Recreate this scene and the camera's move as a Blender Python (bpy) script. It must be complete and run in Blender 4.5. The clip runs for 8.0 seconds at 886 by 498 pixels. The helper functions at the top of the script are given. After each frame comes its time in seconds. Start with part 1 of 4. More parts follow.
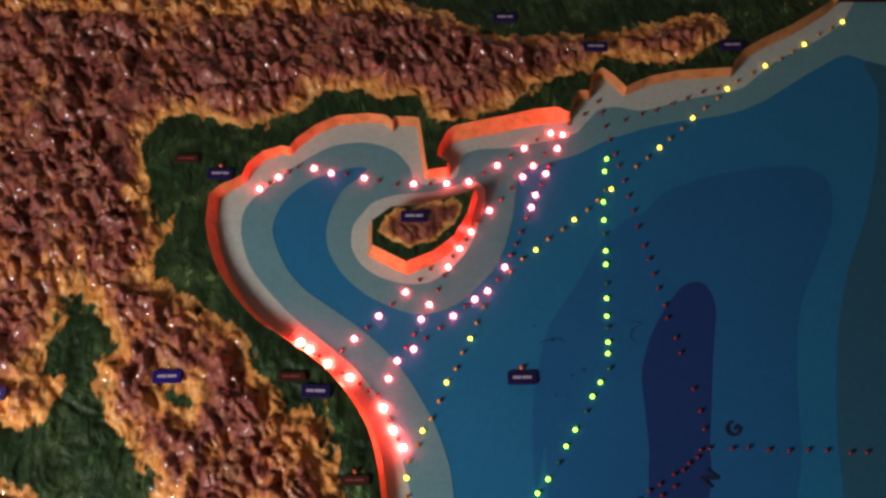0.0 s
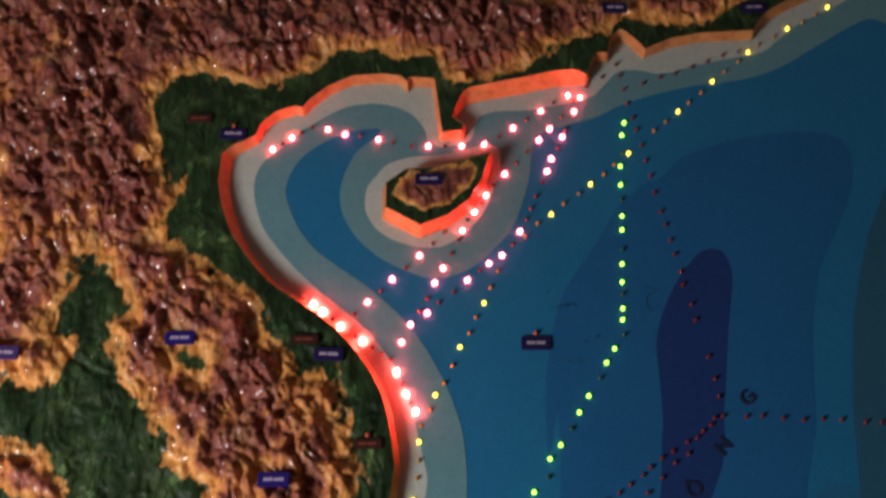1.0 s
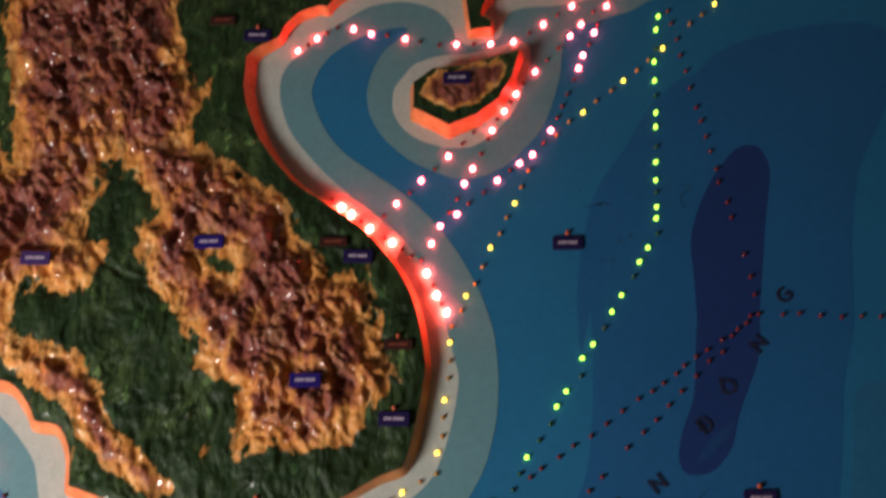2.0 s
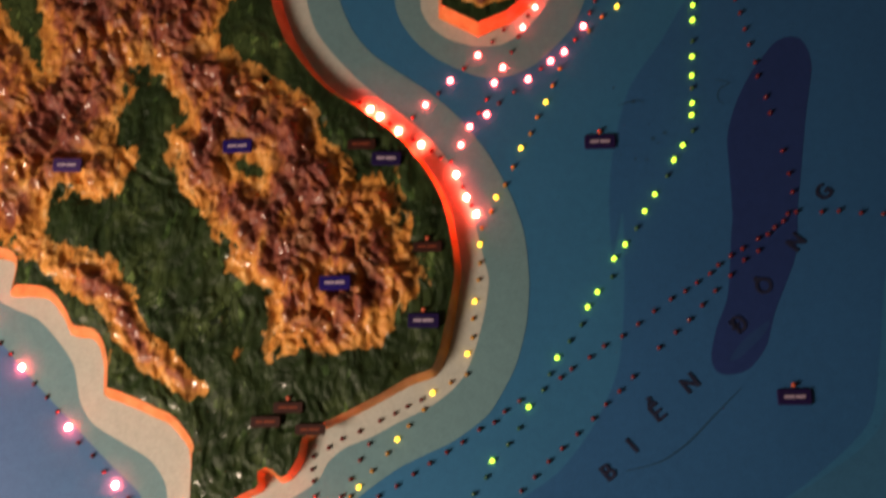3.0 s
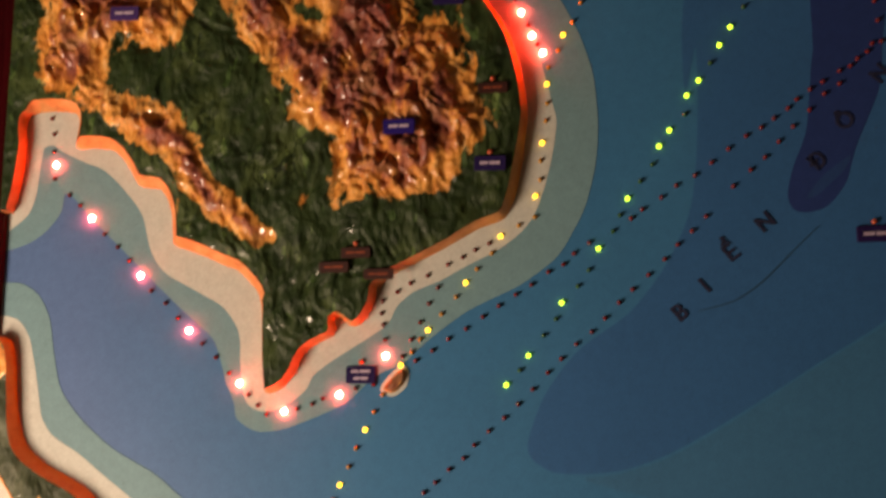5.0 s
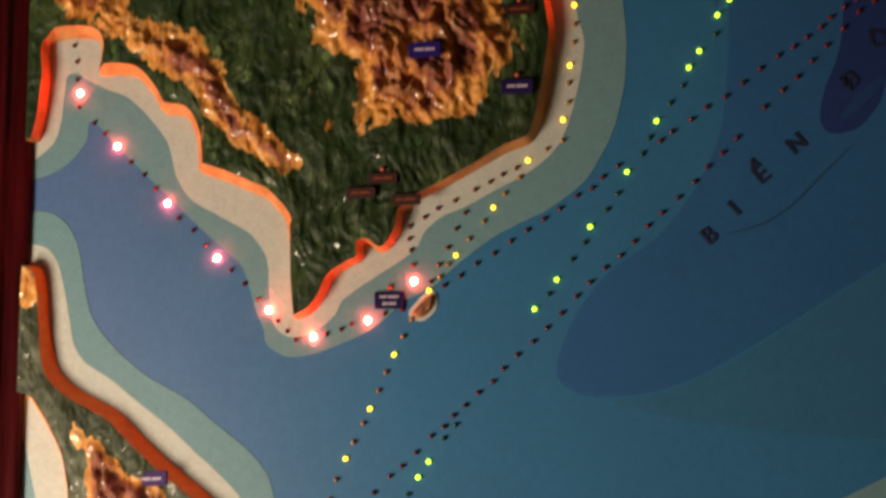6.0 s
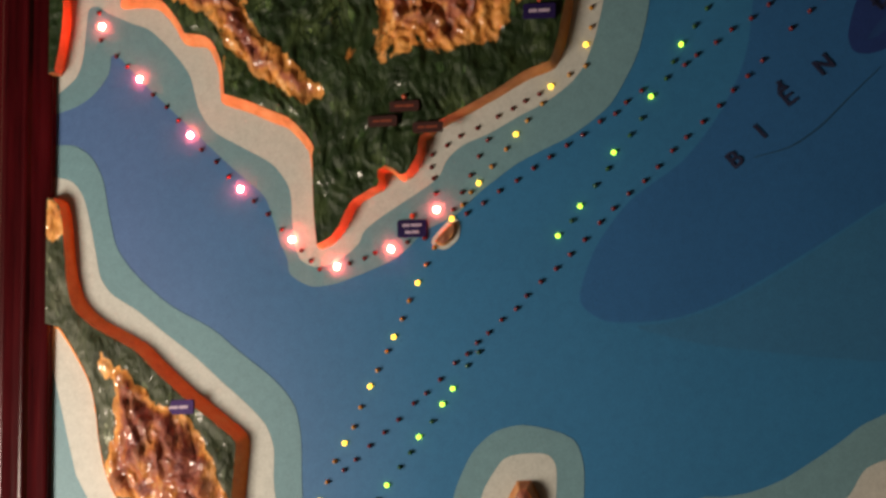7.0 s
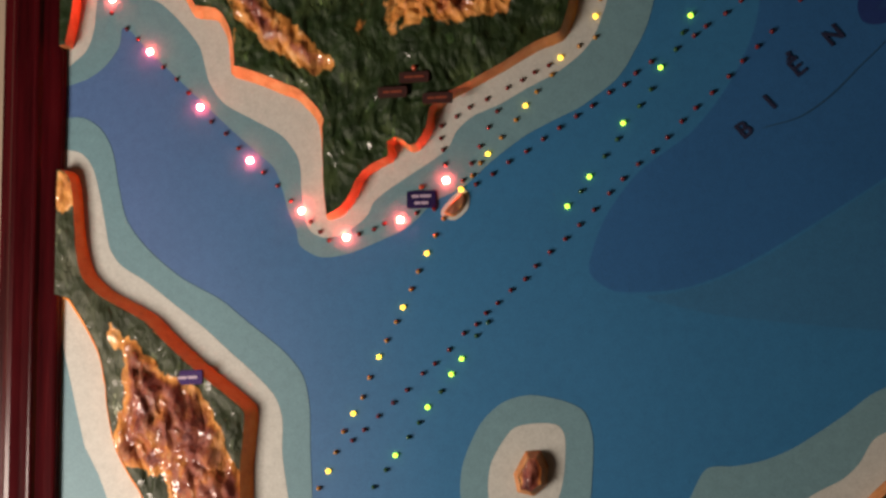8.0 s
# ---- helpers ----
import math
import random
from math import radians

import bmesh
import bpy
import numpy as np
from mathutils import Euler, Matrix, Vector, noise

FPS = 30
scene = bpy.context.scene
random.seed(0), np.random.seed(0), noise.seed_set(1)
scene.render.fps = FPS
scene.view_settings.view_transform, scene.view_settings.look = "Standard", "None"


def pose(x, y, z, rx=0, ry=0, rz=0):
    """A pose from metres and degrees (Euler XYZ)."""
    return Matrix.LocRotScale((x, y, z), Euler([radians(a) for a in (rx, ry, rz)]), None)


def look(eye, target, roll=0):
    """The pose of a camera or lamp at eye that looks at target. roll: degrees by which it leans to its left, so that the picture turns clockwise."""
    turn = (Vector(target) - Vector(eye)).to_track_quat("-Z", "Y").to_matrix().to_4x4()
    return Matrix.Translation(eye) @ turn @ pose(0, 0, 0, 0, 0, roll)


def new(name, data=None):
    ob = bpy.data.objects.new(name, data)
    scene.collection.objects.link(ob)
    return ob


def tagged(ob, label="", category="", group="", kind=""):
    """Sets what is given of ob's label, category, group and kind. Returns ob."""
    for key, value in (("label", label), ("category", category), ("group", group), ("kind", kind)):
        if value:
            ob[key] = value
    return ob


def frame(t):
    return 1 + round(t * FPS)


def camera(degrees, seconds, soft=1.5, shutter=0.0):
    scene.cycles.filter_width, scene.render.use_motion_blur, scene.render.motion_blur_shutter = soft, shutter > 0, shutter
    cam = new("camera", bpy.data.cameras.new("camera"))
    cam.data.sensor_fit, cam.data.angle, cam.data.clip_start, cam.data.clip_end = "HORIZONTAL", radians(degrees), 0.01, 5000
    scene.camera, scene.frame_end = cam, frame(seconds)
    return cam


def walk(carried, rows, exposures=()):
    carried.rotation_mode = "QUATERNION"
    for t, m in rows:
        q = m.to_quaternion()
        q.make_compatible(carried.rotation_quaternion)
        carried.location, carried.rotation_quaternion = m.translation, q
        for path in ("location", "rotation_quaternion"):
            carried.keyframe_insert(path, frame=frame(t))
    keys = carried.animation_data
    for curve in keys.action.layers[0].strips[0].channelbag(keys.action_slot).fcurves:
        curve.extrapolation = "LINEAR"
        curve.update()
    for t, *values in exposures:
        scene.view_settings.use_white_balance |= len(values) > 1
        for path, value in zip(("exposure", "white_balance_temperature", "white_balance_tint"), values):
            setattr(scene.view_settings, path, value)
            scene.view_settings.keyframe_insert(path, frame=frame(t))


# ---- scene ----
import mathutils.geometry

cam = camera(45.5, 8.0, soft=2.8, shutter=0.8)
PATH = [
    (0, (-0.042, -1.252, 0.98), (0.025, 0.505, 1.933), -1.4),
    (0.5, (-0.047, -1.249, 0.989), (0.017, 0.517, 1.925), -0.9),
    (1, (-0.048, -1.243, 0.99), (0.001, 0.549, 1.876), -0.5),
    (1.5, (-0.049, -1.23, 0.984), (-0.021, 0.595, 1.802), -0.5),
    (3, (-0.006, -1.201, 0.972), (-0.138, 0.706, 1.557), -0.0),
    (3.5, (-0.016, -1.197, 0.973), (-0.166, 0.733, 1.476), -0.1),
    (4, (-0.015, -1.187, 0.957), (-0.2, 0.751, 1.413), -0.2),
    (4.5, (-0.013, -1.177, 0.947), (-0.237, 0.768, 1.357), -0.2),
    (6, (-0.032, -1.171, 0.938), (-0.312, 0.797, 1.161), -0.6),
    (6.5, (-0.034, -1.167, 0.923), (-0.337, 0.802, 1.098), -0.8),
    (7, (-0.028, -1.163, 0.898), (-0.362, 0.803, 1.054), -0.9),
    (7.5, (-0.03, -1.161, 0.875), (-0.373, 0.803, 1.032), -0.8),
    (8, (-0.037, -1.163, 0.857), (-0.374, 0.801, 1.027), -0.7),
]
EXPOSURES = [
    (0, 0.48, 5900, 11), (0.7, 0.38, 5850, 11), (1.5, 0.27, 5700, 9), (3, 0.24, 8100, 22), (4.5, 0.21, 9200, 27),
    (6, 0.02, 8200, 17), (6.5, -0.06, 7100, 8), (7.5, -0.02, 7500, 26), (8, -0.10, 7100, 22),
]
walk(cam, [(t, look(eye, target, roll)) for t, eye, target, roll in PATH], EXPOSURES)

# ---------------------------------------------------------------- light
world = bpy.data.worlds.new("world")
scene.world = world
world.use_nodes = True
sky = world.node_tree.nodes.new("ShaderNodeTexSky")
sky.sky_type, sky.sun_disc, sky.sun_elevation, sky.sun_rotation = "NISHITA", False, radians(35), radians(200)
world.node_tree.links.new(sky.outputs[0], world.node_tree.nodes["Background"].inputs[0])
world.node_tree.nodes["Background"].inputs[1].default_value = 0.1

# daylight that comes in through the window of the west wall
day = bpy.data.lights.new("window_daylight", "AREA")
day.shape, day.size, day.size_y, day.energy, day.color = "RECTANGLE", 0.5, 0.56, 28.5, (1.0, 0.91, 0.80)
day_ob = new("window_daylight", day)
day_ob.matrix_world = look((-1.36, -1.0, 0.37), (-0.42, 0.0, 0.85))


# ---------------------------------------------------------------- materials
def material(name, rough=0.5, metal=0.0):
    m = bpy.data.materials.new(name)
    m.use_nodes = True
    nt = m.node_tree
    b = nt.nodes["Principled BSDF"]
    b.inputs["Roughness"].default_value = rough
    b.inputs["Metallic"].default_value = metal
    return m, nt, b


def add(nt, kind, **values):
    n = nt.nodes.new(kind)
    for k, v in values.items():
        n.inputs[k.replace("_", " ")].default_value = v
    return n


def coords(nt):
    return nt.nodes.new("ShaderNodeTexCoord").outputs["Object"]


def tex_noise(nt, scale, detail=4.0, rough=0.55, where=None):
    n = add(nt, "ShaderNodeTexNoise", Scale=scale, Detail=detail, Roughness=rough)
    nt.links.new(where or coords(nt), n.inputs["Vector"])
    return n.outputs["Fac"]


def ramp(nt, fac, stops):
    r = nt.nodes.new("ShaderNodeValToRGB")
    e = r.color_ramp.elements
    while len(e) < len(stops):
        e.new(0.5)
    for el, (p, c) in zip(e, stops):
        el.position, el.color = p, (*c, 1) if len(c) == 3 else c
    nt.links.new(fac, r.inputs[0])
    return r.outputs[0]


def mix(nt, fac, a, b):
    n = nt.nodes.new("ShaderNodeMix")
    n.data_type = "RGBA"
    for socket, v in ((n.inputs[0], fac), (n.inputs[6], a), (n.inputs[7], b)):
        if isinstance(v, bpy.types.NodeSocket):
            nt.links.new(v, socket)
        else:
            socket.default_value = (*v, 1) if isinstance(v, tuple) else v
    return n.outputs[2]


def bump(nt, bsdf, height, strength, distance):
    n = add(nt, "ShaderNodeBump", Strength=strength, Distance=distance)
    nt.links.new(height, n.inputs["Height"])
    nt.links.new(n.outputs[0], bsdf.inputs["Normal"])


def scaled(c, k):
    return tuple(min(1.0, v * k) for v in c)


def sea_paint(name, colour, spread=0.12, west=None):
    """Hand-painted board: cloudy tone, fine brush grain and specks of dust; west is the tone it shifts to on that side.
    """
    m, nt, b = material(name, 0.5)
    b.inputs["Specular IOR Level"].default_value = 0.3
    cloud = ramp(nt, tex_noise(nt, 7, 5), [(0.3, (1 - spread,) * 3), (0.7, (1 + spread,) * 3)])
    grain = ramp(nt, tex_noise(nt, 420, 3), [(0.35, (0.78,) * 3), (0.65, (1.22,) * 3)])
    mottle = ramp(nt, tex_noise(nt, 85, 6, 0.7), [(0.3, (0.72,) * 3), (0.7, (1.28,) * 3)])
    tone = mix(nt, 0.3, mix(nt, 0.45, cloud, mottle), grain)
    dust = ramp(nt, tex_noise(nt, 130, 2), [(0.70, (0, 0, 0)), (0.76, (1, 1, 1))])
    tone = mix(nt, mix(nt, 0.8, (0, 0, 0), dust), tone, (0.72, 0.72, 0.72))
    base = mix(nt, 0.0, colour, colour)
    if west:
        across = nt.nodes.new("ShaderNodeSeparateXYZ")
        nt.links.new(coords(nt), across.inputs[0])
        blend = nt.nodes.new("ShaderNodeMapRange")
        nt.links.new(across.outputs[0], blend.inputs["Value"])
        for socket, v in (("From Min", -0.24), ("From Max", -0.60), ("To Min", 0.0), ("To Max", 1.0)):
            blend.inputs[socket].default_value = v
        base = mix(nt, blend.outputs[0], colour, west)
    both = nt.nodes.new("ShaderNodeMix")
    both.data_type, both.blend_type = "RGBA", "MULTIPLY"
    both.inputs[0].default_value = 1.0
    nt.links.new(base, both.inputs[6])
    nt.links.new(tone, both.inputs[7])
    nt.links.new(both.outputs[2], b.inputs["Base Color"])
    bump(nt, b, tex_noise(nt, 300, 4), 0.35, 0.0006)
    return m


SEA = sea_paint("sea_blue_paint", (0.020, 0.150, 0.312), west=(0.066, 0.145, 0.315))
DEEP = sea_paint("deep_blue_paint", (0.017, 0.108, 0.272))
NAVY_SEA = sea_paint("navy_paint", (0.013, 0.037, 0.150))
TEAL = sea_paint("teal_paint", (0.13, 0.265, 0.305))
# Eastern green-blue, with the falling light at that edge put into the tone.
GREENISH = sea_paint("green_blue_paint", (0.027, 0.104, 0.172))
MURKY = sea_paint("murky_blue_paint", (0.024, 0.136, 0.272))
DUSK = sea_paint("dull_blue_paint", (0.013, 0.052, 0.165))
PALE = sea_paint("pale_shore_paint", (0.47, 0.50, 0.46), 0.08)


def land_paint(name, greens):
    """Varnished relief: green lowland, ochre foothills glazed with maroon on the heights, by the painted zone of each vertex."""
    m, nt, b = material(name, 0.55)
    b.inputs["Specular IOR Level"].default_value = 0.3
    zone = nt.nodes.new("ShaderNodeAttribute")
    zone.attribute_name = "zone"
    where = coords(nt)
    # brush marks: stretched along the fall of the hills and bent by a slow swirl
    bend = add(nt, "ShaderNodeVectorMath")
    bend.operation = "MULTIPLY_ADD"
    swirl = nt.nodes.new("ShaderNodeTexNoise")
    swirl.inputs["Scale"].default_value = 16
    nt.links.new(where, swirl.inputs["Vector"])
    nt.links.new(swirl.outputs["Color"], bend.inputs[0])
    bend.inputs[1].default_value = (0.045, 0.045, 0.045)
    nt.links.new(where, bend.inputs[2])
    streak = nt.nodes.new("ShaderNodeMapping")
    streak.inputs["Rotation"].default_value = (0, 0.3, 0)
    streak.inputs["Scale"].default_value = (1, 1, 0.46)
    nt.links.new(bend.outputs[0], streak.inputs[0])
    brush = streak.outputs[0]

    def math_node(kind, a, c):
        n = nt.nodes.new("ShaderNodeMath")
        n.operation = kind
        for socket, v in zip(n.inputs, (a, c)):
            if isinstance(v, bpy.types.NodeSocket):
                nt.links.new(v, socket)
            else:
                socket.default_value = v
        return n.outputs[0]

    def black_white(fac, a, c):
        return ramp(nt, fac, [(a, (0, 0, 0)), (c, (1, 1, 1))])

    coarse = tex_noise(nt, 42, 4, 0.6, brush)
    fine = tex_noise(nt, 135, 4, 0.6, brush)
    wob = math_node("ADD", zone.outputs["Fac"], math_node("MULTIPLY", coarse, 0.62))
    glaze = math_node("ADD", wob, math_node("MULTIPLY", math_node("SUBTRACT", fine, 0.5), 0.55))
    low, mid, pale = greens
    green = ramp(nt, tex_noise(nt, 38, 5, 0.65, brush), [(0.28, low), (0.52, mid), (0.80, pale)])
    wash = ramp(nt, tex_noise(nt, 9, 3, 0.5, where), [(0.35, (0.74, 0.76, 0.72)), (0.65, (1.38, 1.30, 1.30))])
    tint = nt.nodes.new("ShaderNodeMix")
    tint.data_type, tint.blend_type = "RGBA", "MULTIPLY"
    tint.inputs[0].default_value = 1.0
    nt.links.new(green, tint.inputs[6])
    nt.links.new(wash, tint.inputs[7])
    green = tint.outputs[2]
    # thin pale streaks and dark flecks in the lowland
    crease = math_node("ABSOLUTE", math_node("SUBTRACT", tex_noise(nt, 44, 3, 0.55, brush), 0.5), 0.0)
    green = mix(nt, math_node("MULTIPLY", black_white(crease, 0.022, 0.0), black_white(tex_noise(nt, 21, 2, 0.5, where), 0.50, 0.66)), green, scaled(pale, 1.45))
    green = mix(nt, math_node("MULTIPLY", black_white(tex_noise(nt, 58, 3, 0.55, brush), 0.36, 0.25), 0.7), green, scaled(low, 0.5))
    ochre = ramp(nt, tex_noise(nt, 64, 5, 0.7, brush), [(0.28, (0.27, 0.080, 0.018)), (0.43, (0.60, 0.225, 0.045)), (0.57, (0.76, 0.35, 0.088)), (0.74, (0.85, 0.56, 0.27))])
    brown = ramp(nt, tex_noise(nt, 78, 5, 0.7, brush), [(0.28, (0.032, 0.009, 0.010)), (0.44, (0.170, 0.039, 0.029)), (0.60, (0.29, 0.085, 0.055)), (0.76, (0.50, 0.29, 0.19))])
    rust = ramp(nt, fine, [(0.3, (0.22, 0.052, 0.018)), (0.7, (0.55, 0.175, 0.055))])
    dirt = math_node("MULTIPLY", black_white(tex_noise(nt, 30, 4, 0.6, where), 0.52, 0.68), 0.42)
    hills = mix(nt, black_white(glaze, 0.58, 0.82), ochre, rust)
    hills = mix(nt, black_white(glaze, 0.74, 0.95), hills, brown)
    hills = mix(nt, dirt, hills, (0.36, 0.205, 0.085))
    edge = black_white(wob, 0.425, 0.485)
    nt.links.new(mix(nt, edge, green, hills), b.inputs["Base Color"])
    shine = ramp(nt, tex_noise(nt, 70, 2, 0.5, where), [(0.58, (0.01, 0.01, 0.01)), (0.68, (0.45, 0.45, 0.45))])
    gloss = ramp(nt, tex_noise(nt, 70, 2, 0.5, where), [(0.49, (0.02, 0.02, 0.02)), (0.57, (1, 1, 1))])
    nt.links.new(mix(nt, edge, shine, gloss), b.inputs["Coat Weight"])
    b.inputs["Coat Roughness"].default_value = 0.04
    b.inputs["Coat IOR"].default_value = 1.6
    height = math_node("ADD", math_node("MULTIPLY", fine, 0.42), tex_noise(nt, 62, 2, 0.45, brush))
    bump(nt, b, math_node("ADD", height, math_node("MULTIPLY", tex_noise(nt, 320, 2, 0.5, where), 0.10)), 1.0, 0.0052)
    # the varnish lies smoother than the paint and mirrors the window in small drops
    wrinkle = add(nt, "ShaderNodeBump", Strength=1.0, Distance=0.0046)
    nt.links.new(tex_noise(nt, 95, 1, 0.4, where), wrinkle.inputs["Height"])
    nt.links.new(wrinkle.outputs[0], b.inputs["Coat Normal"])
    return m


LAND = land_paint("relief_paint", ((0.009, 0.025, 0.007), (0.028, 0.069, 0.017), (0.090, 0.142, 0.044)))
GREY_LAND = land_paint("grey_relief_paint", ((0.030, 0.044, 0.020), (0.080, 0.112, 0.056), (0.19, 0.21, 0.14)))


def clay_paint(name, dark, usual, light):
    m, nt, b = material(name, 0.5)
    c = ramp(nt, tex_noise(nt, 60, 5, 0.7), [(0.3, dark), (0.5, usual), (0.72, light)])
    nt.links.new(c, b.inputs["Base Color"])
    bump(nt, b, tex_noise(nt, 160, 5), 0.5, 0.002)
    return m


CLIFF = clay_paint("orange_cliff_paint", (0.36, 0.13, 0.035), (0.52, 0.215, 0.07), (0.62, 0.30, 0.13))
# Peninsula cliff: the red lamps' light is put into a brighter orange.
LAMPLIT_CLIFF = clay_paint("lamplit_orange_cliff_paint", (0.74, 0.19, 0.024), (0.92, 0.29, 0.040), (0.94, 0.38, 0.08))


def wood_paint():
    m, nt, b = material("mahogany_varnish", 0.24)
    b.inputs["Specular IOR Level"].default_value = 0.36
    where = nt.nodes.new("ShaderNodeMapping")
    nt.links.new(coords(nt), where.inputs[0])
    where.inputs["Scale"].default_value = (40, 40, 2)
    c = ramp(nt, tex_noise(nt, 3, 6, 0.6, where.outputs[0]), [(0.3, (0.018, 0.0012, 0.002)), (0.6, (0.052, 0.003, 0.005)), (0.8, (0.085, 0.008, 0.010))])
    nt.links.new(c, b.inputs["Base Color"])
    bump(nt, b, tex_noise(nt, 4, 4, 0.5, where.outputs[0]), 0.15, 0.002)
    return m


WOOD = wood_paint()


def plain(name, colour, rough=0.5, spread=0.15, scale=40, metal=0.0, relief=0.2):
    m, nt, b = material(name, rough, metal)
    c = ramp(nt, tex_noise(nt, scale, 5), [(0.3, scaled(colour, 1 - spread)), (0.7, scaled(colour, 1 + spread))])
    nt.links.new(c, b.inputs["Base Color"])
    bump(nt, b, tex_noise(nt, scale * 4, 4), relief, 0.001)
    return m


def glowing(name, colour, strength):
    m, nt, b = material(name, 0.3)
    b.inputs["Base Color"].default_value = (*colour, 1)
    b.inputs["Emission Color"].default_value = (*colour, 1)
    b.inputs["Emission Strength"].default_value = strength
    return m


RED_ON = glowing("red_light", (1.0, 0.050, 0.046), 82)
RED_BRIGHT = glowing("bright_red_light", (1.0, 0.070, 0.050), 380)
YELLOW_ON = glowing("yellow_light", (1.0, 0.62, 0.05), 4.0)
GREEN_ON = glowing("green_light", (0.45, 0.95, 0.06), 3.2)
RED_OFF = plain("dark_red_plastic", (0.13, 0.012, 0.012), 0.25)
YELLOW_OFF = plain("amber_plastic", (0.42, 0.20, 0.03), 0.25)
GREEN_OFF = plain("dark_green_plastic", (0.022, 0.085, 0.03), 0.25)
NAVY = plain("navy_plastic", (0.018, 0.009, 0.135), 0.6)
NAVY.node_tree.nodes["Principled BSDF"].inputs["Specular IOR Level"].default_value = 0.12
# On the northern plaques this dark tone also holds the dim light there.
DARK_NAVY = plain("dull_navy_plastic", (0.016, 0.009, 0.060), 0.6)
VIOLET = plain("violet_plastic", (0.055, 0.028, 0.125), 0.6)
for dull in (DARK_NAVY, VIOLET):
    dull.node_tree.nodes["Principled BSDF"].inputs["Specular IOR Level"].default_value = 0.12
MAROON = plain("maroon_plastic", (0.035, 0.008, 0.006), 0.5)
LETTERING = plain("pale_lettering", (0.42, 0.34, 0.44), 0.5)
RED_LETTERING = plain("rust_lettering", (0.22, 0.045, 0.02), 0.5)
BLACK = plain("black_lettering", (0.013, 0.018, 0.050), 0.5)
STROKE = plain("dark_sea_paint", (0.010, 0.062, 0.135), 0.5)
PIN = plain("orange_pin_plastic", (0.50, 0.09, 0.04), 0.3)
PLASTER = plain("cream_plaster", (0.30, 0.245, 0.18), 0.7, 0.08, 6)
CEILING = plain("white_ceiling_paint", (0.5, 0.48, 0.44), 0.8, 0.04, 5)
TILE = plain("brown_floor_tile", (0.20, 0.13, 0.09), 0.35, 0.2, 8)
SASH = plain("white_window_paint", (0.7, 0.68, 0.62), 0.45)

# ---------------------------------------------------------------- plan of the map: across and up, in metres
LEFT, RIGHT, BOTTOM, TOP = -0.697, 0.86, 0.50, 2.094
CLIFF_HIGH, CLIFF_LEAN = 0.018, 0.0115

COAST_NORTH = [
    (0.652, 2.108), (0.603, 2.064), (0.547, 2.027), (0.499, 2.001), (0.47, 1.983), (0.452, 1.964),
    (0.443, 1.948), (0.405, 1.945), (0.362, 1.942), (0.318, 1.932), (0.277, 1.912), (0.26, 1.934),
    (0.246, 1.948), (0.234, 1.937), (0.227, 1.906), (0.21, 1.906), (0.2, 1.887), (0.195, 1.867),
    (0.146, 1.861), (0.104, 1.85), (0.063, 1.841), (0.022, 1.831), (0.009, 1.817), (0.004, 1.801),
    (0.019, 1.79), (0.017, 1.774), (-0.017, 1.77), (-0.02, 1.787), (-0.028, 1.859), (-0.058, 1.861),
    (-0.061, 1.85), (-0.074, 1.863), (-0.099, 1.866), (-0.139, 1.862), (-0.171, 1.845), (-0.194, 1.824),
    (-0.205, 1.809), (-0.217, 1.811), (-0.241, 1.802), (-0.259, 1.783), (-0.265, 1.765), (-0.292, 1.746),
    (-0.303, 1.731),
]
COAST_EAST = [
    (-0.3, 1.694), (-0.292, 1.66), (-0.277, 1.622), (-0.255, 1.585), (-0.228, 1.553), (-0.199, 1.532),
    (-0.169, 1.51), (-0.14, 1.486), (-0.115, 1.456), (-0.097, 1.429), (-0.086, 1.407), (-0.078, 1.382),
    (-0.072, 1.353), (-0.067, 1.312), (-0.071, 1.278), (-0.076, 1.244), (-0.084, 1.211), (-0.096, 1.188),
    (-0.125, 1.177), (-0.164, 1.156), (-0.196, 1.14), (-0.225, 1.126), (-0.236, 1.116), (-0.242, 1.113),
    (-0.245, 1.095), (-0.252, 1.081), (-0.26, 1.071), (-0.268, 1.068), (-0.274, 1.07), (-0.281, 1.076),
    (-0.287, 1.079), (-0.291, 1.076), (-0.289, 1.065), (-0.292, 1.058), (-0.3, 1.055), (-0.313, 1.048),
    (-0.323, 1.041), (-0.329, 1.031), (-0.335, 1.018), (-0.343, 1.007), (-0.352, 0.999), (-0.37, 0.995),
]
COAST_GULF = [
    (-0.375, 1.029), (-0.376, 1.062), (-0.378, 1.092), (-0.382, 1.109), (-0.397, 1.127), (-0.407, 1.136),
    (-0.422, 1.142), (-0.441, 1.151), (-0.453, 1.156), (-0.469, 1.162), (-0.481, 1.166), (-0.487, 1.171),
    (-0.49, 1.205), (-0.497, 1.226), (-0.505, 1.236), (-0.518, 1.238), (-0.532, 1.242), (-0.544, 1.262),
    (-0.557, 1.279), (-0.568, 1.287), (-0.589, 1.29), (-0.614, 1.293), (-0.616, 1.334), (-0.675, 1.334),
    (-0.677, 1.291), (-0.681, 1.249), (-0.689, 1.213), (-0.695, 1.211),
]
PENINSULA = [
    (-0.708, 1.063), (-0.692, 1.064), (-0.68, 1.059), (-0.675, 1.047), (-0.672, 1.029), (-0.669, 0.997), (-0.664, 0.968),
    (-0.653, 0.939), (-0.631, 0.919), (-0.597, 0.901), (-0.575, 0.888), (-0.547, 0.861), (-0.512, 0.831),
    (-0.478, 0.805), (-0.453, 0.782), (-0.454, 0.745), (-0.457, 0.713), (-0.457, 0.675), (-0.456, 0.631),
]
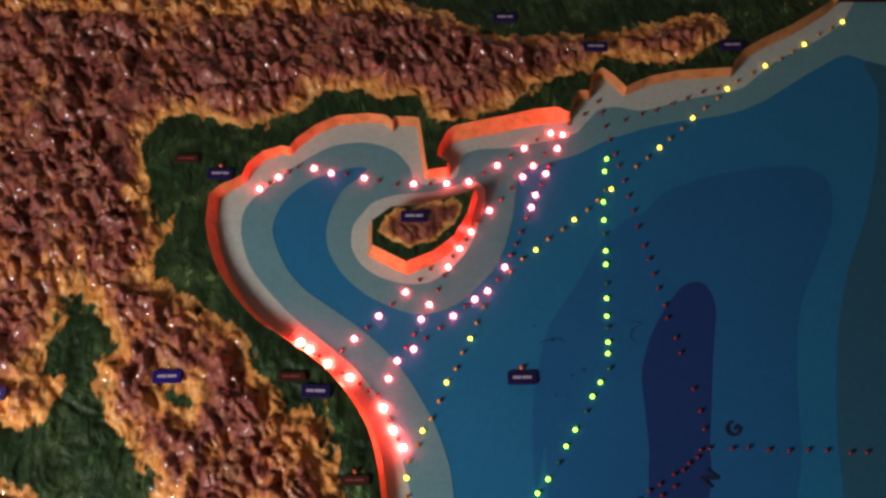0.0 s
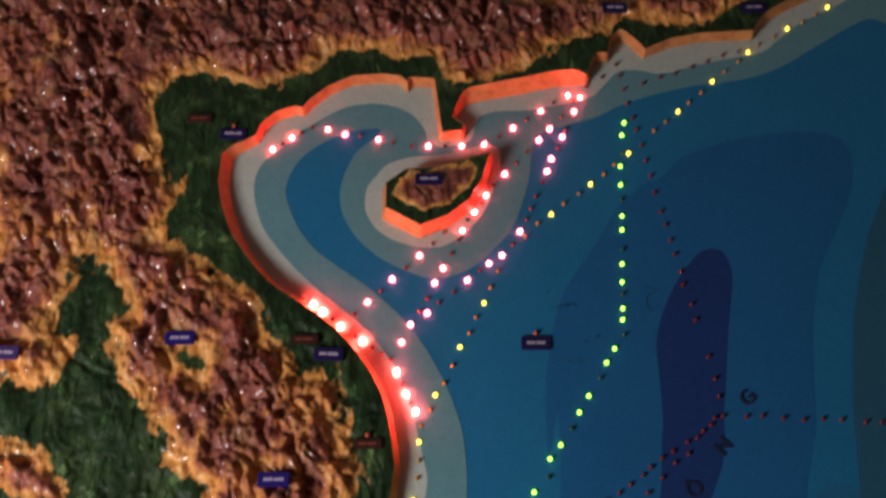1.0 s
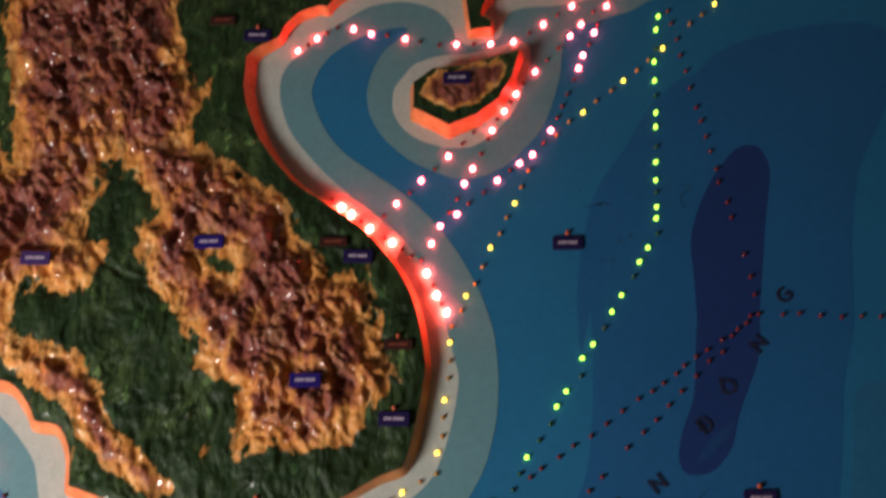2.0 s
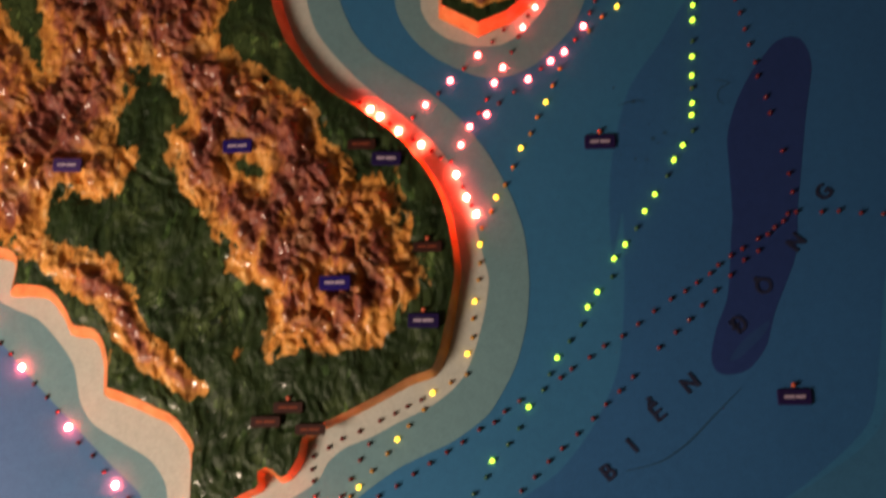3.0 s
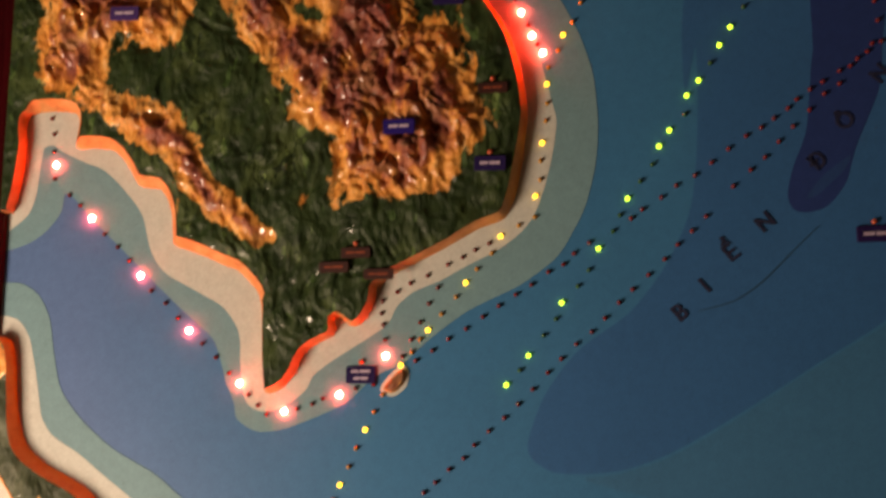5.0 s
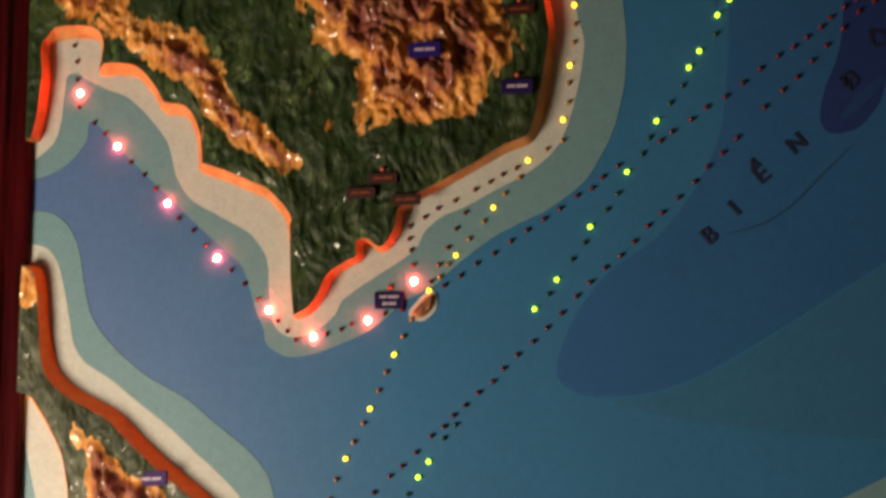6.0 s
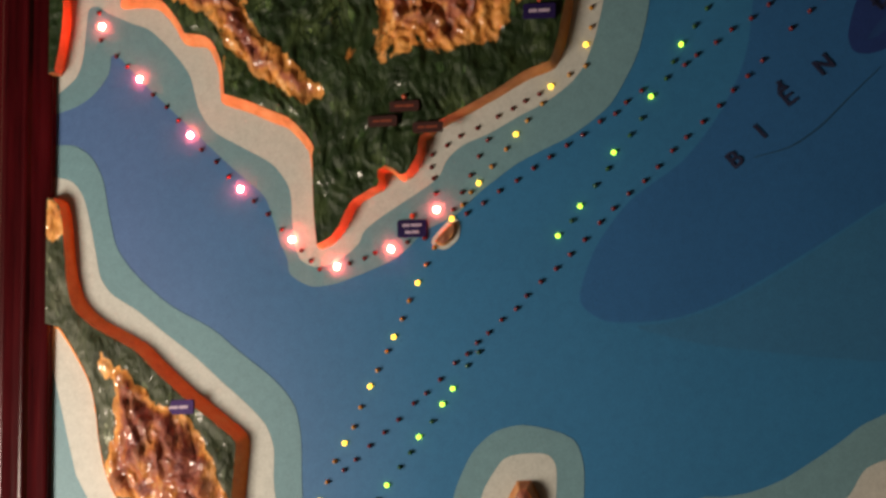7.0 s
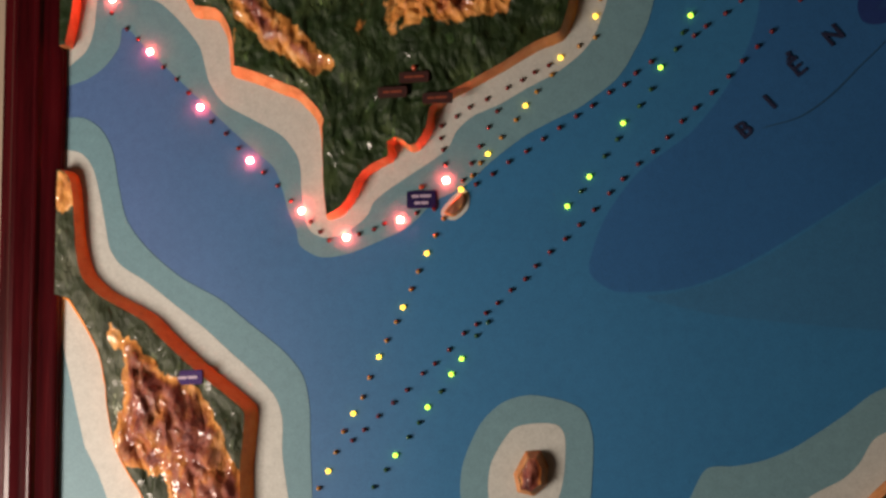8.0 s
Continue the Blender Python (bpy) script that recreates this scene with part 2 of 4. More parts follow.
PENINSULA_WEST = [
    (-0.574, 0.633), (-0.595, 0.682), (-0.609, 0.702), (-0.627, 0.734), (-0.638, 0.778), (-0.642, 0.81),
    (-0.65, 0.843), (-0.668, 0.876), (-0.688, 0.905),
]
HAINAN = [
    (-0.095, 1.648), (-0.095, 1.691), (-0.066, 1.715), (-0.019, 1.72), (0.02, 1.733), (0.05, 1.742),
    (0.056, 1.739), (0.044, 1.695), (0.024, 1.66), (-0.005, 1.636), (-0.044, 1.619),
]
ISLET = [
    (-0.148, 0.735), (-0.132, 0.736), (-0.123, 0.719), (-0.125, 0.698), (-0.14, 0.686), (-0.158, 0.69),
    (-0.162, 0.71),
]
BORNEO = [
    (0.177, 0.661), (0.203, 0.689), (0.222, 0.707), (0.263, 0.736),
]
CONDAO = [
    (-0.235, 0.998), (-0.228, 1.008), (-0.219, 1.017), (-0.212, 1.021), (-0.209, 1.014), (-0.212, 1.002),
    (-0.224, 0.993),
]
PALE_NORTH = [
    (0.683, 2.128), (0.651, 2.082), (0.632, 2.053), (0.59, 2.02), (0.541, 1.993), (0.502, 1.968),
    (0.477, 1.945), (0.453, 1.926), (0.391, 1.911), (0.357, 1.903), (0.322, 1.891), (0.296, 1.887),
    (0.264, 1.893), (0.238, 1.888), (0.22, 1.868), (0.202, 1.848), (0.181, 1.839), (0.144, 1.83),
    (0.103, 1.822), (0.062, 1.82), (0.042, 1.813), (0.034, 1.801), (0.027, 1.775), (0.013, 1.766),
    (-0.019, 1.761), (-0.03, 1.77), (-0.034, 1.771), (-0.038, 1.789), (-0.054, 1.812), (-0.077, 1.826),
    (-0.108, 1.832), (-0.147, 1.826), (-0.178, 1.808), (-0.208, 1.784), (-0.238, 1.754), (-0.256, 1.737),
    (-0.266, 1.715), (-0.267, 1.689),
]
PALE_EAST = [
    (-0.262, 1.664), (-0.251, 1.634), (-0.231, 1.605), (-0.2, 1.569), (-0.17, 1.541), (-0.141, 1.517),
    (-0.112, 1.49), (-0.09, 1.463), (-0.072, 1.433), (-0.058, 1.403), (-0.048, 1.36), (-0.04, 1.325),
    (-0.035, 1.301), (-0.04, 1.264), (-0.05, 1.224), (-0.063, 1.191), (-0.079, 1.171), (-0.105, 1.152),
    (-0.138, 1.136), (-0.17, 1.119), (-0.2, 1.107), (-0.219, 1.091), (-0.229, 1.072), (-0.245, 1.06),
    (-0.271, 1.044), (-0.297, 1.028), (-0.316, 1.013), (-0.322, 1), (-0.335, 0.988), (-0.354, 0.977),
    (-0.374, 0.974), (-0.39, 0.982),
]
PALE_GULF = [
    (-0.397, 0.998), (-0.401, 1.03), (-0.402, 1.055), (-0.407, 1.072), (-0.425, 1.095), (-0.459, 1.115),
    (-0.495, 1.136), (-0.514, 1.163), (-0.526, 1.205), (-0.549, 1.236), (-0.576, 1.262), (-0.601, 1.273),
    (-0.63, 1.287), (-0.644, 1.296), (-0.655, 1.293), (-0.659, 1.262), (-0.662, 1.234), (-0.671, 1.21),
    (-0.694, 1.191),
]
TEAL_NORTH = [
    (0.691, 1.966), (0.651, 1.979), (0.623, 1.989), (0.579, 1.966), (0.53, 1.934), (0.483, 1.903),
    (0.438, 1.883), (0.394, 1.873), (0.352, 1.867), (0.31, 1.857), (0.267, 1.843), (0.233, 1.829),
    (0.199, 1.81), (0.12, 1.782), (0.109, 1.748), (0.104, 1.713), (0.092, 1.67), (0.076, 1.632), (0.049, 1.6),
    (0.026, 1.579), (-0.003, 1.565), (-0.032, 1.562), (-0.062, 1.572), (-0.098, 1.592), (-0.128, 1.621),
    (-0.147, 1.655), (-0.152, 1.689), (-0.145, 1.723), (-0.13, 1.754), (-0.108, 1.774), (-0.098, 1.787),
    (-0.104, 1.791), (-0.131, 1.787), (-0.169, 1.772), (-0.199, 1.75), (-0.217, 1.724), (-0.225, 1.693),
]
TEAL_EAST = [
    (-0.218, 1.664), (-0.202, 1.63), (-0.179, 1.601), (-0.142, 1.572), (-0.105, 1.544), (-0.069, 1.509),
    (-0.04, 1.47), (-0.023, 1.44), (-0.006, 1.403), (0.007, 1.36), (0.011, 1.325), (0.012, 1.293),
    (0.008, 1.249), (-0.004, 1.203), (-0.018, 1.174), (-0.039, 1.142), (-0.078, 1.113), (-0.11, 1.098),
    (-0.142, 1.082), (-0.181, 1.054), (-0.212, 1.027), (-0.244, 1.012), (-0.276, 0.984), (-0.308, 0.969),
    (-0.347, 0.955), (-0.379, 0.952), (-0.403, 0.966),
]
TEAL_GULF = [
    (-0.407, 0.984), (-0.417, 1.007), (-0.424, 1.031), (-0.434, 1.057), (-0.455, 1.076), (-0.49, 1.108),
    (-0.539, 1.155), (-0.589, 1.203), (-0.613, 1.229), (-0.625, 1.235), (-0.629, 1.212), (-0.647, 1.189),
    (-0.669, 1.175), (-0.7, 1.166),
]
PEN_PALE = [
    (-0.696, 1.09), (-0.675, 1.084), (-0.66, 1.065), (-0.65, 1.03), (-0.643, 0.996), (-0.637, 0.969),
    (-0.622, 0.948), (-0.59, 0.928), (-0.555, 0.901), (-0.519, 0.874), (-0.485, 0.844), (-0.458, 0.821),
    (-0.434, 0.796), (-0.424, 0.77), (-0.424, 0.732), (-0.42, 0.701), (-0.417, 0.68), (-0.416, 0.632),
]
PEN_TEAL = [
    (-0.696, 1.129), (-0.672, 1.127), (-0.65, 1.112), (-0.635, 1.084), (-0.627, 1.043), (-0.616, 1.002),
    (-0.59, 0.968), (-0.548, 0.933), (-0.499, 0.906), (-0.465, 0.879), (-0.424, 0.847), (-0.4, 0.818),
    (-0.392, 0.783), (-0.391, 0.732), (-0.389, 0.681), (-0.389, 0.632),
]
PEN_WEST_PALE = [
    (-0.6, 0.628), (-0.636, 0.678), (-0.647, 0.705), (-0.665, 0.737), (-0.677, 0.783), (-0.69, 0.836),
    (-0.699, 0.87),
]
HAINAN_PALE = [
    (-0.117, 1.661), (-0.116, 1.694), (-0.101, 1.718), (-0.089, 1.732), (-0.058, 1.744), (-0.011, 1.749),
    (0.028, 1.76), (0.048, 1.766), (0.064, 1.758), (0.066, 1.74), (0.058, 1.704), (0.041, 1.66),
    (0.017, 1.63), (-0.013, 1.609), (-0.047, 1.607), (-0.081, 1.618), (-0.103, 1.635),
]
TRENCH = [
    (0.337, 1.606), (0.353, 1.603), (0.362, 1.585), (0.363, 1.561), (0.35, 1.498), (0.338, 1.43),
    (0.329, 1.379), (0.326, 1.35), (0.319, 1.317), (0.292, 1.257), (0.279, 1.218), (0.258, 1.192),
    (0.236, 1.185), (0.221, 1.189), (0.216, 1.206), (0.224, 1.238), (0.24, 1.278), (0.25, 1.353),
    (0.253, 1.372), (0.254, 1.431), (0.255, 1.476), (0.27, 1.522), (0.292, 1.562), (0.321, 1.598),
]
DEEP_NORTH = [
    (0.284, 1.713), (0.316, 1.746), (0.377, 1.771), (0.452, 1.787), (0.526, 1.787), (0.553, 1.761),
    (0.546, 1.703), (0.511, 1.632), (0.478, 1.571), (0.456, 1.484), (0.44, 1.364), (0.417, 1.287),
    (0.401, 1.196), (0.381, 1.129), (0.314, 1.069), (0.234, 1.019), (0.152, 0.968), (0.081, 0.928),
    (0.022, 0.908), (-0.044, 0.906), (-0.071, 0.922), (-0.074, 0.94), (-0.055, 0.989), (-0.017, 1.038),
    (0.04, 1.079), (0.082, 1.132), (0.111, 1.195), (0.122, 1.28), (0.125, 1.381), (0.111, 1.328),
    (0.11, 1.399), (0.119, 1.466), (0.141, 1.542), (0.185, 1.608), (0.216, 1.66), (0.257, 1.702),
]
ISLET_TEAL = [
    (-0.22, 0.683), (-0.217, 0.721), (-0.197, 0.764), (-0.172, 0.787), (-0.141, 0.795), (-0.104, 0.788),
    (-0.083, 0.776), (-0.075, 0.746), (-0.079, 0.685), (-0.086, 0.65), (-0.144, 0.634), (-0.205, 0.648),
]
ISLET_PALE = [
    (-0.189, 0.683), (-0.186, 0.721), (-0.163, 0.757), (-0.141, 0.764), (-0.114, 0.763), (-0.105, 0.749),
    (-0.107, 0.71), (-0.116, 0.68), (-0.14, 0.664), (-0.174, 0.667),
]
BORNEO_TEAL = [
    (0.012, 0.658), (0.025, 0.686), (0.043, 0.717), (0.072, 0.72), (0.101, 0.726), (0.13, 0.738),
    (0.159, 0.756), (0.188, 0.776), (0.211, 0.794), (0.227, 0.802), (0.267, 0.822),
]
BORNEO_PALE = [
    (0.127, 0.66), (0.145, 0.688), (0.179, 0.707), (0.197, 0.724), (0.211, 0.747), (0.225, 0.756),
    (0.265, 0.77),
]
EAST_LOW = [
    (0.432, 1.284), (0.414, 1.196), (0.39, 1.121), (0.319, 1.067), (0.235, 1.017), (0.153, 0.965),
    (0.082, 0.925), (0.023, 0.905), (-0.014, 0.899), (0.056, 0.88), (0.165, 0.866), (0.26, 0.859),
    (0.41, 0.863), (0.479, 1.283),
]
EAST_STRIP = [
    (0.65, 1.974), (0.658, 1.923), (0.636, 1.822), (0.595, 1.709), (0.551, 1.621), (0.517, 1.522),
    (0.492, 1.4), (0.485, 1.335), (0.476, 1.25), (0.462, 1.13), (0.66, 1.09), (0.845, 1.3), (0.845, 2.0),
    (0.715, 1.993),
]
SLIVER = [
    (0.236, 1.201), (0.245, 1.215), (0.261, 1.231), (0.285, 1.247), (0.277, 1.231), (0.26, 1.215),
    (0.247, 1.204),
]
ARC = [
    (0.114, 1.079), (0.152, 1.089), (0.184, 1.11), (0.217, 1.142), (0.247, 1.17),
]
SCRIBBLE = [
    (0.246, 1.551), (0.263, 1.546), (0.251, 1.539), (0.247, 1.526), (0.254, 1.517),
]
SCRIBBLE_LOW = [
    (0.125, 1.52), (0.139, 1.524), (0.15, 1.527), (0.159, 1.522),
]
REEFS = [
    (0.162, 1.494), (0.144, 1.449), (0.181, 1.482), (0.127, 1.455), (0.157, 1.448), (0.145, 1.524),
    (0.172, 1.469), (0.122, 1.544), (0.166, 1.475),
]
M_PEN_TIP = [
    (-0.702, 1.061), (-0.683, 1.059), (-0.68, 1.032), (-0.682, 1.012), (-0.699, 1.006),
]
M_NORTH = [
    (0.439, 2.017), (0.439, 2.046), (0.411, 2.057), (0.365, 2.041), (0.305, 2.03), (0.236, 2.016),
    (0.151, 2.013), (0.076, 2.018), (0.027, 2.049), (-0.024, 2.068), (-0.109, 2.106), (-0.4, 2.128),
    (-0.686, 2.127), (-0.67, 1.955), (-0.634, 1.764), (-0.598, 1.578),
]
M_NORTH_LOW = [
    (0.434, 2.004), (0.41, 1.985), (0.365, 1.964), (0.314, 1.959), (0.274, 1.97), (0.24, 1.964),
    (0.213, 1.94), (0.154, 1.928), (0.128, 1.898), (0.086, 1.873), (0.054, 1.868), (0.022, 1.854),
    (-0.006, 1.861), (-0.01, 1.876), (-0.042, 1.903), (-0.074, 1.893), (-0.106, 1.913), (-0.146, 1.908),
    (-0.17, 1.903), (-0.193, 1.879), (-0.216, 1.864), (-0.24, 1.854), (-0.27, 1.845), (-0.294, 1.85),
    (-0.319, 1.864), (-0.343, 1.869), (-0.374, 1.864), (-0.403, 1.845), (-0.411, 1.812), (-0.398, 1.766),
    (-0.386, 1.721), (-0.367, 1.684), (-0.355, 1.704), (-0.358, 1.677), (-0.373, 1.646), (-0.378, 1.617),
    (-0.348, 1.597), (-0.317, 1.573), (-0.287, 1.553), (-0.258, 1.534),
]
M_EAST = [
    (-0.243, 1.511), (-0.235, 1.488), (-0.22, 1.466), (-0.191, 1.44), (-0.157, 1.418), (-0.136, 1.393),
    (-0.128, 1.351), (-0.119, 1.324), (-0.115, 1.303), (-0.125, 1.277), (-0.148, 1.244), (-0.16, 1.22),
    (-0.192, 1.222), (-0.225, 1.21), (-0.251, 1.22), (-0.283, 1.204), (-0.296, 1.214), (-0.294, 1.254),
    (-0.306, 1.288), (-0.34, 1.316), (-0.362, 1.344), (-0.373, 1.38), (-0.386, 1.401), (-0.404, 1.411), (-0.416, 1.432), (-0.425, 1.453),
    (-0.429, 1.467), (-0.427, 1.487), (-0.416, 1.496), (-0.407, 1.507), (-0.413, 1.525), (-0.431, 1.548),
    (-0.448, 1.571), (-0.461, 1.588),
]
M_WEST = [
    (-0.475, 1.581), (-0.479, 1.56), (-0.482, 1.533), (-0.494, 1.511), (-0.49, 1.479), (-0.48, 1.468),
    (-0.467, 1.467), (-0.463, 1.453), (-0.473, 1.44), (-0.478, 1.416),
    (-0.51, 1.413), (-0.546, 1.416), (-0.565, 1.399), (-0.581, 1.378), (-0.561, 1.353), (-0.533, 1.347),
    (-0.487, 1.33), (-0.46, 1.298), (-0.437, 1.25), (-0.401, 1.216), (-0.36, 1.176), (-0.356, 1.168),
    (-0.378, 1.16), (-0.412, 1.177), (-0.447, 1.204), (-0.469, 1.231), (-0.492, 1.265), (-0.527, 1.286),
    (-0.564, 1.314), (-0.576, 1.325), (-0.637, 1.357), (-0.655, 1.383), (-0.659, 1.456), (-0.668, 1.515),
    (-0.687, 1.608), (-0.714, 1.752),
]
M_PEN = [
    (-0.624, 0.878), (-0.603, 0.862), (-0.572, 0.836), (-0.552, 0.82), (-0.518, 0.804), (-0.498, 0.773),
    (-0.477, 0.735), (-0.461, 0.699), (-0.451, 0.638), (-0.543, 0.636), (-0.55, 0.684), (-0.557, 0.704),
    (-0.584, 0.713), (-0.612, 0.716), (-0.622, 0.728), (-0.616, 0.76), (-0.606, 0.798), (-0.61, 0.836),
    (-0.628, 0.867),
]
M_HAINAN = [
    (-0.079, 1.671), (-0.065, 1.7), (-0.027, 1.71), (0.018, 1.721), (0.032, 1.713), (0.013, 1.675),
    (-0.013, 1.654), (-0.043, 1.648), (-0.065, 1.657),
]
M_CLEARING = [
    (-0.342, 1.455), (-0.319, 1.453), (-0.3, 1.439), (-0.305, 1.428), (-0.329, 1.43), (-0.337, 1.439),
]


# ---------------------------------------------------------------- helpers
delaunay_2d_cdt = mathutils.geometry.delaunay_2d_cdt


def part(name, bm, mat, parent=None, label="", smooth=False):
    me = bpy.data.meshes.new(name)
    bm.to_mesh(me)
    bm.free()
    me.materials.append(mat)
    if smooth:
        me.shade_smooth()
    ob = new(name, me)
    ob.parent = parent
    return tagged(ob, label)


def box(x0, x1, y0, y1, z0, z1, bevel=0.0):
    bm = bmesh.new()
    bmesh.ops.create_cube(bm, size=1, matrix=Matrix.Translation(((x0 + x1) / 2, (y0 + y1) / 2, (z0 + z1) / 2)) @ Matrix.Diagonal((x1 - x0, y1 - y0, z1 - z0, 1)))
    if bevel:
        bmesh.ops.bevel(bm, geom=bm.edges[:], offset=bevel, segments=2, affect="EDGES", profile=0.6)
    return bm


def curve_through(points, closed=False, step=0.004):
    """A smooth line through control points, cut into short even pieces."""
    p = [np.array(q, float) for q in points]
    n = len(p)
    out = []
    for i in range(n if closed else n - 1):
        b, c = p[i], p[(i + 1) % n]
        a = p[i - 1] if closed or i else b
        d = p[(i + 2) % n] if closed or i + 2 < n else c
        cuts = max(1, int(np.linalg.norm(c - b) / step))
        for k in range(cuts):
            t = k / cuts
            m0, m1 = (c - a) * 0.42, (d - b) * 0.42
            lim = np.linalg.norm(c - b)
            m0 *= min(1, lim / (np.linalg.norm(m0) + 1e-9))
            m1 *= min(1, lim / (np.linalg.norm(m1) + 1e-9))
            out.append((2 * t**3 - 3 * t**2 + 1) * b + (t**3 - 2 * t**2 + t) * m0 + (3 * t**2 - 2 * t**3) * c + (t**3 - t**2) * m1)
    if not closed:
        out.append(p[-1])
    return out


def straight_through(points, step, closed=True):
    """A line with straight sides and sharp corners, cut into short pieces."""
    out = []
    for a, b in zip(points, points[1:] + points[:1] if closed else points[1:]):
        a, b = np.array(a, float), np.array(b, float)
        cuts = max(1, int(np.linalg.norm(b - a) / step))
        out += [a + (b - a) * k / cuts for k in range(cuts)]
    return out


def area(poly):
    q = np.array(poly)
    r = np.roll(q, -1, 0)
    return 0.5 * float(np.sum(q[:, 0] * r[:, 1] - r[:, 0] * q[:, 1]))


def signed_distance(pts, poly):
    """Distance from each point to the outline, positive inside."""
    pts, a = np.asarray(pts, float), np.asarray(poly, float)
    b = np.roll(a, -1, 0)
    best = np.full(len(pts), 9.0)
    inside = np.zeros(len(pts), bool)
    for (x0, y0), (x1, y1) in zip(a, b):
        dx, dy = x1 - x0, y1 - y0
        t = np.clip(((pts[:, 0] - x0) * dx + (pts[:, 1] - y0) * dy) / (dx * dx + dy * dy + 1e-12), 0, 1)
        best = np.minimum(best, np.hypot(pts[:, 0] - x0 - t * dx, pts[:, 1] - y0 - t * dy))
        cross = (y0 > pts[:, 1]) != (y1 > pts[:, 1])
        if dy:
            inside ^= cross & (pts[:, 0] < x0 + dx * (pts[:, 1] - y0) / dy)
    return np.where(inside, best, -best)


def painted(name, outline, high, mat, parent, label):
    """A field of paint on the board: a thin flat film with the given outline."""
    vs, _, fs, _, _, _ = delaunay_2d_cdt([Vector(q) for q in outline], [], [list(range(len(outline)))], 1, 1e-5)
    me = bpy.data.meshes.new(name)
    me.from_pydata([(q[0], -high, q[1]) for q in vs], [], fs)
    me.update()
    if me.polygons[0].normal.y > 0:
        me.flip_normals()
    me.materials.append(mat)
    ob = tagged(new(name, me), label)
    ob.parent = parent
    return ob


def between(x, a, b, soft):
    """1 from a to b, falling to 0 over soft on either side."""
    return min(max((x - a) / soft + 1, 0), 1) * min(max((b - x) / soft + 1, 0), 1)


def lean_at(u, v):
    """How far a cliff leans back: steep round the bay's head and the southern cape, gentler between."""
    north = min(max((v - 1.62) / 0.12, 0), 1)
    low = 1.07 if u < -0.36 else 1.16
    south = min(max((low + 0.08 - v) / 0.08, 0), 1) if u > -0.52 else 0
    if u < -0.37 and v > 1.1:
        south = 0
    steep = min(max((v - 1.2) / 0.08, 0), 1) * min(max((1.62 - v) / 0.08, 0), 1) if u > -0.35 else 0
    lean = CLIFF_LEAN * (1 - 0.35 * steep) * (1 - north) * (1 - south) + 0.0045 * north + 0.0055 * south
    for share, depth in ((between(u, -0.4, -0.275, 0.02) * between(v, 1.62, 1.735, 0.02), 0.0125),
                         (between(u, 0.03, 0.175, 0.02) * between(v, 1.82, 1.88, 0.02), 0.0165),
                         (between(u, 0.46, 0.9, 0.02), 0.007),
                         (between(u, -0.9, -0.672, 0.008) * between(v, 1.15, 1.36, 0.01), 0.0015)):
        lean += (depth - lean) * share
    return lean


def tip_lean(u, v):
    """The peninsula's cliff: steep at the northern tip, leaning further south."""
    return 0.0105 - 0.0065 * min(max((v - 0.94) / 0.05, 0), 1)


def inset(outline, d):
    """Moves a counterclockwise outline inwards by d."""
    p = np.array(outline)
    t = np.roll(p, -1, 0) - np.roll(p, 1, 0)
    for _ in range(2):
        t = (np.roll(t, 1, 0) + 2 * t + np.roll(t, -1, 0)) / 4
    t /= np.linalg.norm(t, axis=1)[:, None] + 1e-9
    return p + d * np.stack([-t[:, 1], t[:, 0]], 1)


